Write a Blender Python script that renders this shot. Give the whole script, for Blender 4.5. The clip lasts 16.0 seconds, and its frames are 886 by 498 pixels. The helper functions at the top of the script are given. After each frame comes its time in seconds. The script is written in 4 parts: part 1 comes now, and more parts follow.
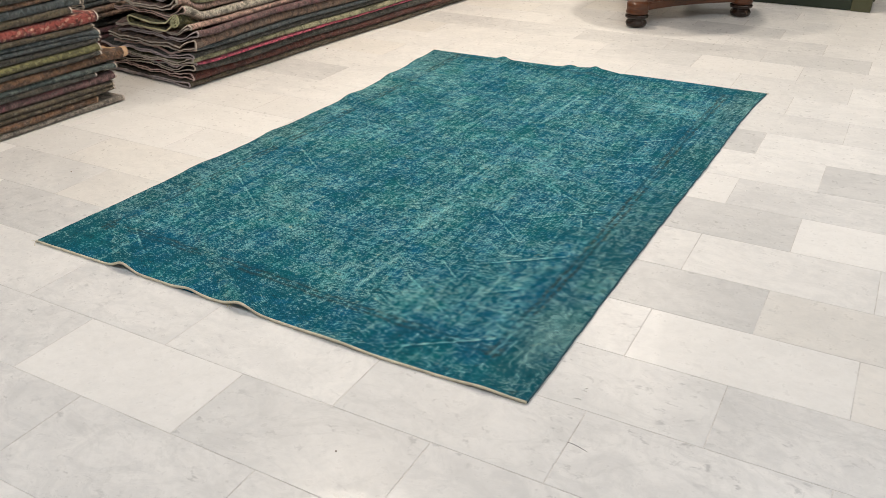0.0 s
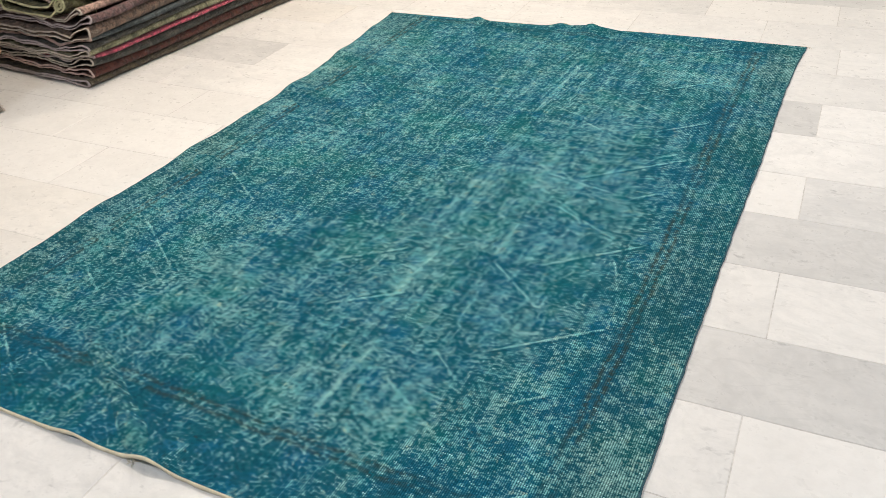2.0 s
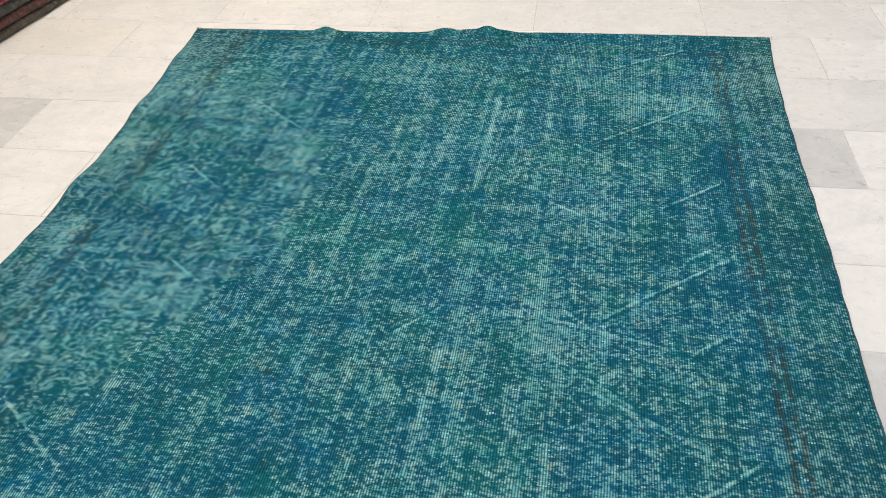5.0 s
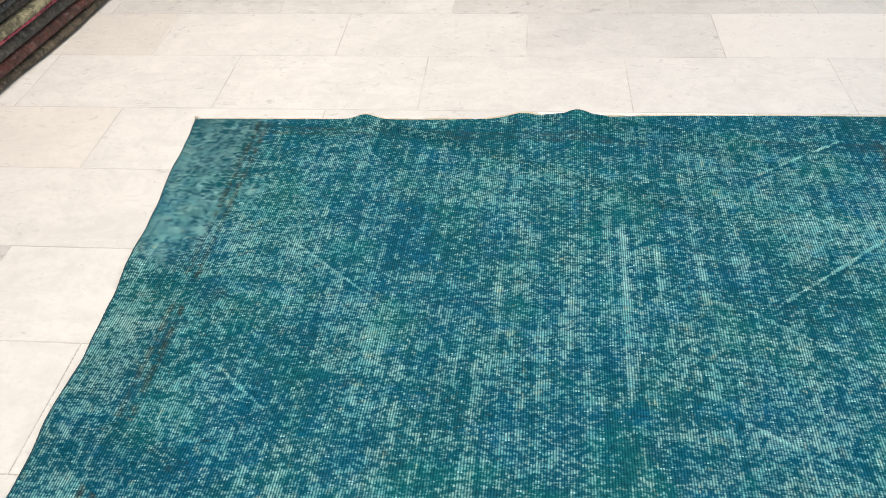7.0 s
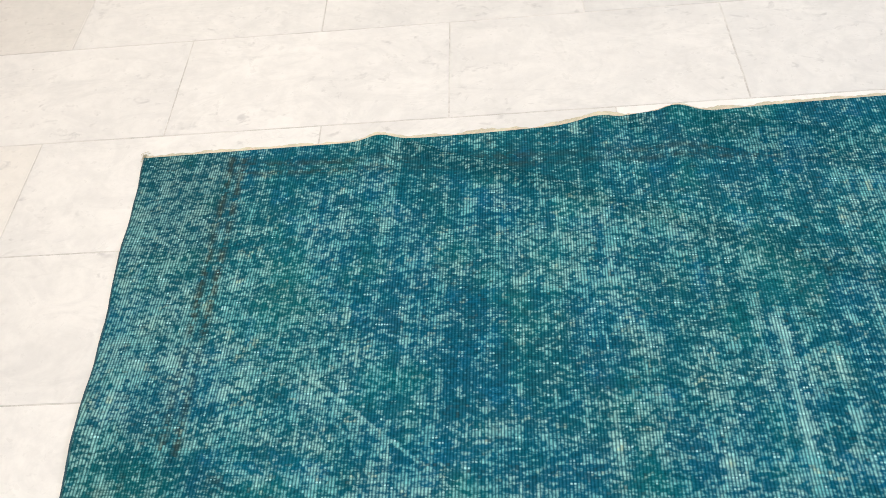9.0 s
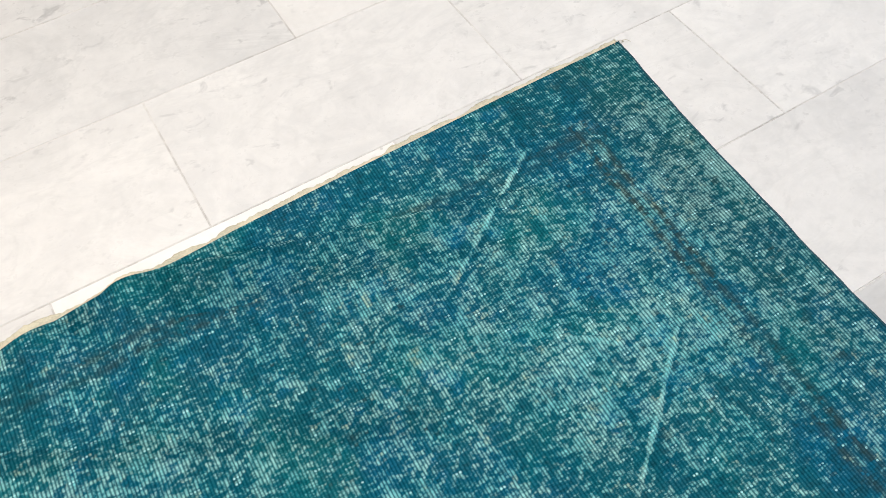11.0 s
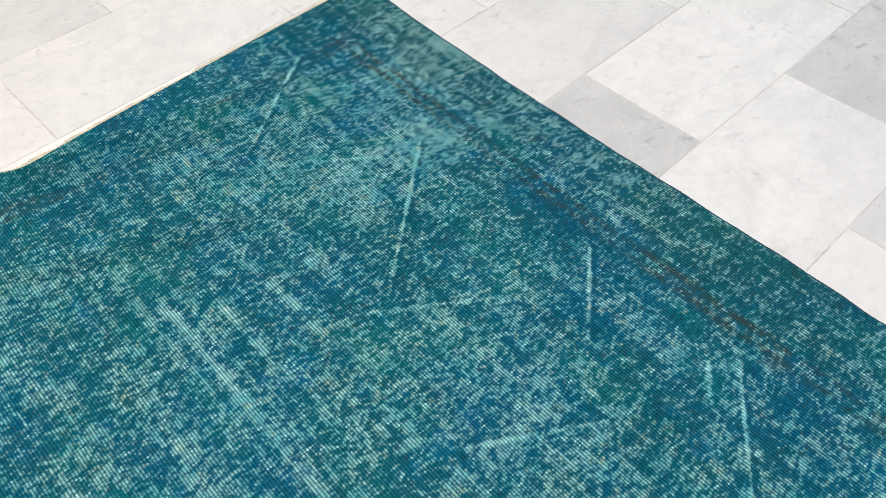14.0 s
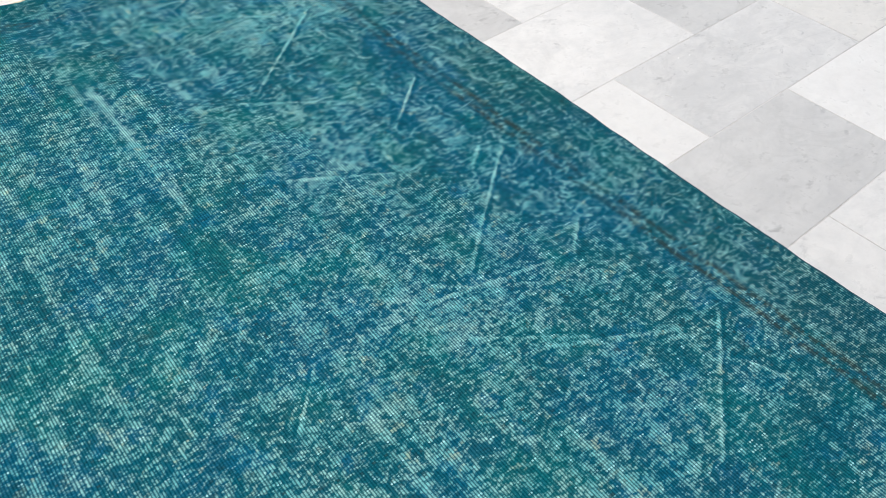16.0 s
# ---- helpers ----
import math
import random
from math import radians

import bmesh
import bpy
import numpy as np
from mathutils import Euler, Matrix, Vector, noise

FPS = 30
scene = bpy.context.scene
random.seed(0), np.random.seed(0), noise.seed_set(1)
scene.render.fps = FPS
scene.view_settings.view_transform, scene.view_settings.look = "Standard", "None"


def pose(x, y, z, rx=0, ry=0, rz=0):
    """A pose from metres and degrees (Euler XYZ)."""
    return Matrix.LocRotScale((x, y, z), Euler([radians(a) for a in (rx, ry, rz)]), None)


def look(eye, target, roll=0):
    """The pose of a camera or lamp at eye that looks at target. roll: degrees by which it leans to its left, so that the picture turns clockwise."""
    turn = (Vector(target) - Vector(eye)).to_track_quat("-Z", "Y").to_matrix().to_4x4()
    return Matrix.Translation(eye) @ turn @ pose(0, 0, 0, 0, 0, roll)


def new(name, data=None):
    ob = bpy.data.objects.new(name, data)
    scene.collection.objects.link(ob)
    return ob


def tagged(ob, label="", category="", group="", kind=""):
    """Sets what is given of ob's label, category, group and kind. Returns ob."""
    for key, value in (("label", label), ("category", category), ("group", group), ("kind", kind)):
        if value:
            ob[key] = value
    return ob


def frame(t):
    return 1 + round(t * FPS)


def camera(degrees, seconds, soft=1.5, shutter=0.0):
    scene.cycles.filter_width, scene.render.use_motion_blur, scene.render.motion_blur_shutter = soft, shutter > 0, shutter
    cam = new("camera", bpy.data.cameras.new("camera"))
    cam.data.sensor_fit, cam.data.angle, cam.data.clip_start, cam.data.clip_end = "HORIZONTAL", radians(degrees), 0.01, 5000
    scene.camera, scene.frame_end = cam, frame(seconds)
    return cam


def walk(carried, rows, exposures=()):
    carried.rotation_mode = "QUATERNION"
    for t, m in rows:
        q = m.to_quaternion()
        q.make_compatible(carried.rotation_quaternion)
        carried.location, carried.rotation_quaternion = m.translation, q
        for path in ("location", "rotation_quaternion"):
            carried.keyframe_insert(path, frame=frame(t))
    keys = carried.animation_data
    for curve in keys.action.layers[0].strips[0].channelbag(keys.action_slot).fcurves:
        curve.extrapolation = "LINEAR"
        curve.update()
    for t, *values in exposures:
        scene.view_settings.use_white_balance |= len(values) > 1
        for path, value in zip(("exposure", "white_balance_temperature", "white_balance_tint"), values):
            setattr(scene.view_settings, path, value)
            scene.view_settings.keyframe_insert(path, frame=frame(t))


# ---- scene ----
cam = camera(55.8, 16.0, soft=0.7)
PATH = [
    (0, (0.702, -1.62, 1.409), (-0.192, -0.103, 0.46), -0.3),
    (0.5, (0.574, -1.412, 1.372), (-0.341, 0.099, 0.433), -0.8),
    (1, (0.401, -1.226, 1.364), (-0.463, 0.297, 0.397), -2.8),
    (1.5, (0.298, -1.058, 1.346), (-0.492, 0.465, 0.319), -3.4),
    (2, (0.207, -0.837, 1.331), (-0.587, 0.641, 0.243), -3.4),
    (2.5, (0.094, -0.683, 1.321), (-0.689, 0.773, 0.195), -3.7),
    (3, (-0.103, -0.52, 1.339), (-0.777, 0.97, 0.187), -4.2),
    (3.5, (-0.228, -0.371, 1.327), (-0.795, 1.137, 0.142), -4.2),
    (3.7, (-0.28, -0.289, 1.31), (-0.823, 1.217, 0.112), -4.2),
    (5.8, (-0.74, 0.524, 1.199), (-0.979, 2.072, -0.044), -1.8),
    (6, (-0.777, 0.619, 1.198), (-1.028, 2.158, -0.055), -1.6),
    (6.5, (-0.873, 0.793, 1.193), (-1.121, 2.312, -0.084), -1.3),
    (7, (-1.04, 0.961, 1.222), (-1.267, 2.469, -0.072), -2.9),
    (7.5, (-1.154, 1.095, 1.221), (-1.387, 2.584, -0.094), -3.5),
    (8, (-1.228, 1.325, 1.172), (-1.504, 2.75, -0.204), -4.4),
    (8.2, (-1.255, 1.407, 1.157), (-1.536, 2.792, -0.258), -5.1),
    (10.3, (-1.063, 2.055, 1.126), (-0.838, 3.165, -0.523), -8.3),
    (10.5, (-0.975, 2.086, 1.104), (-0.642, 3.167, -0.545), -6.1),
    (11, (-0.82, 2.136, 1.086), (-0.327, 3.119, -0.585), -3.1),
    (11.5, (-0.75, 2.137, 1.085), (-0.185, 3.072, -0.59), -3.8),
    (12, (-0.713, 2.092, 1.079), (-0.086, 2.973, -0.603), -3.9),
    (12.5, (-0.755, 2.003, 1.07), (-0.056, 2.836, -0.608), -1.8),
    (13, (-0.901, 1.891, 1.102), (-0.115, 2.745, -0.526), -0.2),
    (13.5, (-1.018, 1.738, 1.147), (-0.172, 2.652, -0.418), -0.7),
    (14, (-1.043, 1.526, 1.136), (-0.208, 2.503, -0.396), -2.0),
    (14.5, (-1.078, 1.326, 1.122), (-0.226, 2.327, -0.386), -0.1),
    (15, (-1.168, 1.129, 1.131), (-0.285, 2.153, -0.343), 1.2),
    (15.5, (-1.225, 0.938, 1.16), (-0.328, 1.977, -0.294), 1.0),
    (16, (-1.206, 0.751, 1.14), (-0.34, 1.83, -0.304), 0.8),
]
# stops, kelvin and tint of the picture
EXPOSURES = [(0, -0.02, 6700, 10), (1.5, 0.08, 6600, 10), (2.5, -0.05, 6600, 10), (3.0, -0.38, 6550, 10), (3.5, -0.24, 6550, 10), (6, -0.1, 6300, 10), (7, -0.05, 6280, 10), (8, -0.09, 6250, 10), (10.5, -0.06, 6200, 10), (12.5, -0.02, 6150, 10), (13.5, 0.02, 6150, 10), (14.0, -0.05, 6150, 10), (14.5, -0.36, 6150, 10), (15.0, -0.15, 6100, 10), (15.5, 0.0, 6100, 10), (16, 0.03, 6050, 10)]
walk(cam, [(t, look(eye, target, roll)) for t, eye, target, roll in PATH], EXPOSURES)

# ---- world and lights ----
world = bpy.data.worlds.new("world")
scene.world = world
world.use_nodes = True
world.node_tree.nodes["Background"].inputs[0].default_value = (0.8, 0.85, 0.9, 1)
world.node_tree.nodes["Background"].inputs[1].default_value = 0.05

CEILING = 3.0
WARM, CREAM = (1.0, 0.866, 0.72), (1.0, 0.945, 0.875)
COOL = (0.95, 0.985, 1.05)
# x, y, watts, colour of each round ceiling lamp
LAMPS = [
    (-1.9, 1.5, 49, WARM), (-2.3, 4.0, 44, WARM), (-1.0, 4.6, 38, (1.0, 0.89, 0.77)), (0.9, 2.4, 34, COOL),
    # the one at (-1.8, -1.4) is added only to brighten the near left
    (1.4, -1.1, 25, COOL), (-1.8, -1.4, 32, COOL), (1.9, 5.2, 12, CREAM),
]


# ---- materials ----
def material(name, rough=0.6, spec=0.4):
    m = bpy.data.materials.new(name)
    m.use_nodes = True
    nt = m.node_tree
    b = nt.nodes["Principled BSDF"]
    b.inputs["Roughness"].default_value = rough
    b.inputs["Specular IOR Level"].default_value = spec
    return m, nt, b


class G:
    """Short forms for building node graphs."""

    def __init__(self, nt):
        self.nt = nt

    def node(self, kind, **values):
        n = self.nt.nodes.new(kind)
        for k, v in values.items():
            setattr(n, k, v)
        return n

    def put(self, socket, value):
        if isinstance(value, bpy.types.NodeSocket):
            self.nt.links.new(value, socket)
        elif isinstance(value, tuple) and len(value) == 3 and socket.type == "RGBA":
            socket.default_value = (*value, 1)
        else:
            socket.default_value = value

    def math(self, op, a, b=0.0, c=0.0, clamp=False):
        n = self.node("ShaderNodeMath", operation=op, use_clamp=clamp)
        for s, v in zip(n.inputs, (a, b, c)):
            self.put(s, v)
        return n.outputs[0]

    def add(self, a, b):
        return self.math("ADD", a, b)

    def mul(self, a, b):
        return self.math("MULTIPLY", a, b)

    def step(self, v, lo, hi, out_lo=0.0, out_hi=1.0):
        n = self.node("ShaderNodeMapRange", interpolation_type="SMOOTHSTEP")
        for s, x in zip(n.inputs, (v, lo, hi, out_lo, out_hi)):
            self.put(s, x)
        return n.outputs[0]

    def mix(self, f, a, b, blend="MIX"):
        n = self.node("ShaderNodeMix", data_type="RGBA", blend_type=blend)
        self.put(n.inputs[0], f)
        self.put(n.inputs[6], a)
        self.put(n.inputs[7], b)
        return n.outputs[2]

    def coords(self, which="Object"):
        return self.node("ShaderNodeTexCoord").outputs[which]

    def map(self, v, scale=(1, 1, 1), rot=(0, 0, 0), move=(0, 0, 0)):
        n = self.node("ShaderNodeMapping")
        self.put(n.inputs[0], v)
        self.put(n.inputs[1], move)
        n.inputs[2].default_value = rot
        n.inputs[3].default_value = scale
        return n.outputs[0]

    def noise(self, v, scale, detail=2.0, rough=0.5, distortion=0.0):
        n = self.node("ShaderNodeTexNoise")
        for key, x in (("Vector", v), ("Scale", scale), ("Detail", detail), ("Roughness", rough), ("Distortion", distortion)):
            self.put(n.inputs[key], x)
        return n.outputs[0]

    def voronoi(self, v, scale, out="Distance", feature="F1", randomness=1.0):
        n = self.node("ShaderNodeTexVoronoi", feature=feature)
        self.put(n.inputs["Vector"], v)
        n.inputs["Scale"].default_value = scale
        n.inputs["Randomness"].default_value = randomness
        return n.outputs[out]

    def attr(self, name):
        return self.node("ShaderNodeAttribute", attribute_name=name).outputs["Fac"]

    def bump(self, height, strength, distance):
        n = self.node("ShaderNodeBump")
        n.inputs["Strength"].default_value = strength
        n.inputs["Distance"].default_value = distance
        self.put(n.inputs["Height"], height)
        return n.outputs[0]


def marble(name, base, cloud, vein=0.5):
    """Honed pale marble: soft clouds, slanting grey specks and a few veins; every tile is cut from another place."""
    m, nt, b = material(name, 0.3, 0.35)
    g = G(nt)
    info = g.node("ShaderNodeObjectInfo")
    shift = g.node("ShaderNodeCombineXYZ")
    for s, k in zip(shift.inputs, (37.0, 91.0, 53.0)):
        g.put(s, g.mul(info.outputs["Random"], k))
    v = g.map(g.coords(), move=shift.outputs[0])
    wide = g.step(g.noise(v, 2.1, 3, 0.6, 0.7), 0.36, 0.66)
    big = g.step(g.noise(g.map(v, (1, 1.4, 1), (0, 0, 0.5)), 7.0, 5, 0.70, 1.2), 0.36, 0.66)
    col = g.mix(g.add(g.mul(big, 0.62), g.mul(wide, 0.48)), base, cloud)
    fine = g.noise(v, 38, 4, 0.65)
    col = g.mix(g.step(fine, 0.35, 0.8, 0.0, 0.22), col, tuple(c * 0.78 for c in cloud))
    slant = g.map(v, (1, 1.5, 1), (0, 0, 0.75))
    speck = g.noise(slant, 25, 3, 0.6, 0.5)
    where = g.step(g.noise(v, 5, 1), 0.42, 0.62)
    speck = g.mul(g.step(speck, 0.57, 0.74), where)
    col = g.mix(g.mul(speck, 0.68 * vein + 0.06), col, (0.37, 0.375, 0.385))
    dots = g.mul(g.step(g.noise(g.map(v, (1, 1.5, 1), (0, 0, 0.75)), 70, 2, 0.6), 0.63, 0.72), g.step(g.noise(v, 7, 2), 0.40, 0.60))
    col = g.mix(g.mul(dots, 0.14 * vein + 0.02), col, (0.36, 0.365, 0.375))
    lines = g.math("ABSOLUTE", g.add(g.noise(g.map(v, (1, 1.8, 1), (0, 0, 0.6)), 2.6, 5, 0.62, 0.8), -0.5))
    col = g.mix(g.mul(g.step(lines, 0.0, 0.028, 1.0, 0.0), 0.16 * vein), col, (0.42, 0.43, 0.43))
    pits = g.mul(g.step(g.voronoi(v, 8.0), 0.018, 0.034, 1.0, 0.0), g.step(g.noise(v, 4, 1), 0.44, 0.54))
    col = g.mix(g.mul(pits, 0.3 + 0.3 * vein), col, (0.30, 0.29, 0.285))
    tone = g.add(0.93, g.mul(info.outputs["Random"], 0.12))
    hue = g.node("ShaderNodeHueSaturation")
    g.put(hue.inputs["Value"], tone)
    g.put(hue.inputs["Color"], col)
    g.put(b.inputs["Base Color"], hue.outputs[0])
    g.put(b.inputs["Roughness"], g.step(fine, 0.2, 0.8, 0.24, 0.42))
    g.put(b.inputs["Normal"], g.bump(g.noise(v, 60, 3), 0.08, 0.002))
    return m


MARBLE = {
    "white": marble("marble_white", (0.80, 0.795, 0.785), (0.69, 0.69, 0.688), 0.55),
    "bright": marble("marble_bright", (0.84, 0.835, 0.825), (0.78, 0.775, 0.765), 0.15),
    "pale": marble("marble_pale", (0.73, 0.727, 0.722), (0.59, 0.593, 0.596), 1.0),
    "grey": marble("marble_grey", (0.68, 0.68, 0.677), (0.585, 0.588, 0.59), 1.0),
    "cream": marble("marble_cream", (0.775, 0.76, 0.735), (0.70, 0.69, 0.67), 0.45),
}


def plain(name, colour, rough=0.6, grain=40.0, amount=0.15, metal=0.0, relief=0.1):
    m, nt, b = material(name, rough)
    g = G(nt)
    v = g.coords()
    n = g.noise(v, grain, 4)
    col = g.mix(g.mul(g.step(n, 0.3, 0.7), amount), colour, tuple(c * 0.55 for c in colour))
    col = g.mix(g.mul(g.step(g.noise(v, grain / 12, 3), 0.4, 0.7), amount), col, tuple(min(1, c * 1.3) for c in colour))
    g.put(b.inputs["Base Color"], col)
    b.inputs["Metallic"].default_value = metal
    g.put(b.inputs["Normal"], g.bump(n, relief, 0.002))
    return m


def grout():
    """Joint filler, mostly as pale as the stone, grey with dirt along some stretches."""
    m, nt, b = material("grout", 0.85, 0.2)
    g = G(nt)
    v = g.coords()
    dirt = g.mul(g.step(g.noise(v, 5, 3, 0.7), 0.36, 0.62, 0.25, 1.0), g.step(g.noise(v, 90, 3, 0.7), 0.30, 0.62, 0.25, 1.0))
    col = g.mix(dirt, (0.74, 0.73, 0.715), (0.46, 0.445, 0.435))
    g.put(b.inputs["Base Color"], col)
    g.put(b.inputs["Normal"], g.bump(g.noise(v, 220, 3), 0.4, 0.001))
    return m


GROUT = grout()
PLASTER = plain("wall_plaster", (0.78, 0.76, 0.72), 0.9, 30, 0.06)
CEILING_PAINT = plain("ceiling_paint", (0.8, 0.79, 0.77), 0.9, 20, 0.05)
LAMP_METAL = plain("lamp_frame_white", (0.8, 0.8, 0.8), 0.4, 50, 0.05)
CREAM_EDGE = plain("cream_cotton", (0.62, 0.58, 0.45), 0.95, 320, 0.55, relief=0.6)
NAVY_EDGE = plain("dark_teal_binding", (0.028, 0.09, 0.12), 0.95, 380, 0.6, relief=0.6)
GREEN_PAINT = plain("dark_green_paint", (0.014, 0.023, 0.013), 0.4, 25, 0.3)
OLIVE_PAINT = plain("olive_green_paint", (0.068, 0.072, 0.036), 0.45, 25, 0.3)
BLACK_LACQUER = plain("black_lacquer", (0.020, 0.011, 0.008), 0.16, 30, 0.3)


def diffuser():
    m, nt, b = material("lamp_diffuser")
    b.inputs["Base Color"].default_value = (0.9, 0.9, 0.88, 1)
    b.inputs["Emission Color"].default_value = (1, 0.95, 0.88, 1)
    b.inputs["Emission Strength"].default_value = 2.0
    return m


DIFFUSER = diffuser()


def wood(name, light, dark):
    m, nt, b = material(name, 0.28, 0.5)
    g = G(nt)
    v = g.map(g.coords(), (1, 1, 6))
    n = g.noise(v, 9, 5, 0.6, 1.5)
    col = g.mix(g.step(n, 0.3, 0.7), dark, light)
    col = g.mix(g.step(g.noise(g.map(g.coords(), (2, 2, 30)), 20, 2), 0.5, 0.8, 0, 0.5), col, tuple(c * 0.4 for c in dark))
    g.put(b.inputs["Base Color"], col)
    g.put(b.inputs["Normal"], g.bump(n, 0.1, 0.002))
    return m


WOOD = wood("polished_brown_wood", (0.125, 0.042, 0.014), (0.055, 0.017, 0.007))


def carpet(name, ground, motif, accent, scale=17.0):
    """Short woollen pile with a worn blurred pattern in three colours."""
    m, nt, b = material(name, 0.95, 0.1)
    g = G(nt)
    info = g.node("ShaderNodeObjectInfo")
    shift = g.node("ShaderNodeCombineXYZ")
    for s, k in zip(shift.inputs, (11.0, 17.0, 5.0)):
        g.put(s, g.mul(info.outputs["Random"], k))
    v = g.map(g.coords(), move=shift.outputs[0])
    warp = g.node("ShaderNodeMix", data_type="VECTOR")
    warp.inputs[0].default_value = 0.06
    g.put(warp.inputs[4], v)
    nz = g.node("ShaderNodeTexNoise")
    g.put(nz.inputs["Vector"], v)
    nz.inputs["Scale"].default_value = 14
    g.put(warp.inputs[5], nz.outputs["Color"])
    vv = warp.outputs[1]
    col = g.mix(g.step(g.voronoi(vv, scale), 0.3, 0.5), motif, ground)
    col = g.mix(g.mul(g.step(g.voronoi(vv, scale * 2.6), 0.14, 0.30, 1, 0), 0.85), col, accent)
    col = g.mix(g.mul(g.step(g.noise(vv, scale * 2.0, 4, 0.7), 0.50, 0.57), 0.9), col, tuple(0.16 * c + 0.012 for c in ground))
    small = g.voronoi(g.map(vv, (1, 0.7, 1)), scale * 4.6)
    col = g.mix(g.mul(g.step(small, 0.20, 0.34, 1, 0), 0.6), col, tuple(0.75 * c + 0.035 for c in accent))
    col = g.mix(g.mul(g.step(g.noise(vv, scale * 5.5, 3, 0.7), 0.56, 0.62), 0.7), col, tuple(0.2 * c for c in motif))
    pile = g.noise(v, 300, 3, 0.75)
    col = g.mix(g.step(pile, 0.36, 0.62, 0.75, 0), col, tuple(c * 0.18 for c in ground))
    col = g.mix(g.step(g.noise(v, 60, 4, 0.75), 0.54, 0.66, 0, 0.6), col, tuple(0.9 * c + 0.09 for c in ground))
    rows = g.noise(g.map(v, (0.15, 1, 0.25)), 95, 2, 0.6)
    col = g.mix(g.step(rows, 0.45, 0.66, 0.0, 0.45), col, tuple(c * 0.25 for c in ground))
    lift = g.node("ShaderNodeHueSaturation")
    lift.inputs["Saturation"].default_value, lift.inputs["Value"].default_value = 0.96, 1.82
    g.put(lift.inputs["Color"], col)
    g.put(b.inputs["Base Color"], lift.outputs[0])
    b.inputs["Sheen Weight"].default_value = 0.15
    g.put(b.inputs["Normal"], g.bump(g.add(pile, g.noise(v, 40, 3)), 0.9, 0.006))
    return m


CARPETS = {
    "maroon": carpet("maroon_carpet", (0.095, 0.028, 0.022), (0.13, 0.045, 0.032), (0.06, 0.05, 0.025)),
    "red": carpet("red_carpet", (0.17, 0.028, 0.024), (0.09, 0.025, 0.024), (0.15, 0.07, 0.05)),
    "floral": carpet("red_floral_carpet", (0.24, 0.05, 0.04), (0.035, 0.034, 0.05), (0.62, 0.38, 0.27), 9),
    "brown": carpet("brown_carpet", (0.20, 0.13, 0.095), (0.13, 0.10, 0.08), (0.20, 0.11, 0.07)),
    "rose": carpet("rose_brown_carpet", (0.42, 0.27, 0.22), (0.27, 0.17, 0.15), (0.13, 0.10, 0.09)),
    "dark": carpet("dark_grey_carpet", (0.055, 0.056, 0.05), (0.085, 0.075, 0.06), (0.03, 0.032, 0.03)),
    "slate": carpet("slate_blue_carpet", (0.06, 0.078, 0.085), (0.09, 0.10, 0.10), (0.04, 0.045, 0.05)),
    "teal": carpet("grey_teal_carpet", (0.075, 0.10, 0.097), (0.15, 0.17, 0.155), (0.035, 0.045, 0.05)),
    "sage": carpet("sage_green_carpet", (0.30, 0.29, 0.175), (0.32, 0.30, 0.19), (0.24, 0.22, 0.13), 12),
    "olive": carpet("olive_carpet", (0.10, 0.082, 0.052), (0.06, 0.05, 0.04), (0.14, 0.10, 0.06)),
    "lime": carpet("lime_olive_carpet", (0.19, 0.18, 0.075), (0.10, 0.095, 0.045), (0.055, 0.05, 0.03), 24),
    "pink": carpet("pink_carpet", (0.480, 0.072, 0.132), (0.408, 0.084, 0.120), (0.30, 0.1, 0.1)),
    "beige": carpet("beige_grey_carpet", (0.38, 0.345, 0.285), (0.44, 0.39, 0.33), (0.20, 0.17, 0.14)),
    "grey": carpet("grey_brown_carpet", (0.22, 0.195, 0.165), (0.27, 0.235, 0.20), (0.10, 0.09, 0.08)),
    "orange": carpet("orange_brown_carpet", (0.15, 0.08, 0.045), (0.07, 0.05, 0.04), (0.24, 0.15, 0.08)),
    "plum": carpet("plum_carpet", (0.15, 0.085, 0.085), (0.17, 0.07, 0.08), (0.07, 0.06, 0.06)),
}
PALE_EDGE = plain("pale_wool_edge", (0.56, 0.50, 0.44), 0.95, 260, 0.6, relief=0.6)
TAN_EDGE = plain("tan_wool_edge", (0.55, 0.37, 0.23), 0.95, 260, 0.6, relief=0.6)
MAUVE_EDGE = plain("mauve_grey_wool_edge", (0.46, 0.40, 0.41), 0.95, 260, 0.6, relief=0.6)
ROSE_EDGE = plain("rose_wool_edge", (0.66, 0.50, 0.46), 0.95, 260, 0.6, relief=0.6)
LIME_EDGE = plain("yellow_green_edge", (0.74, 0.72, 0.46), 0.95, 260, 0.6, relief=0.6)


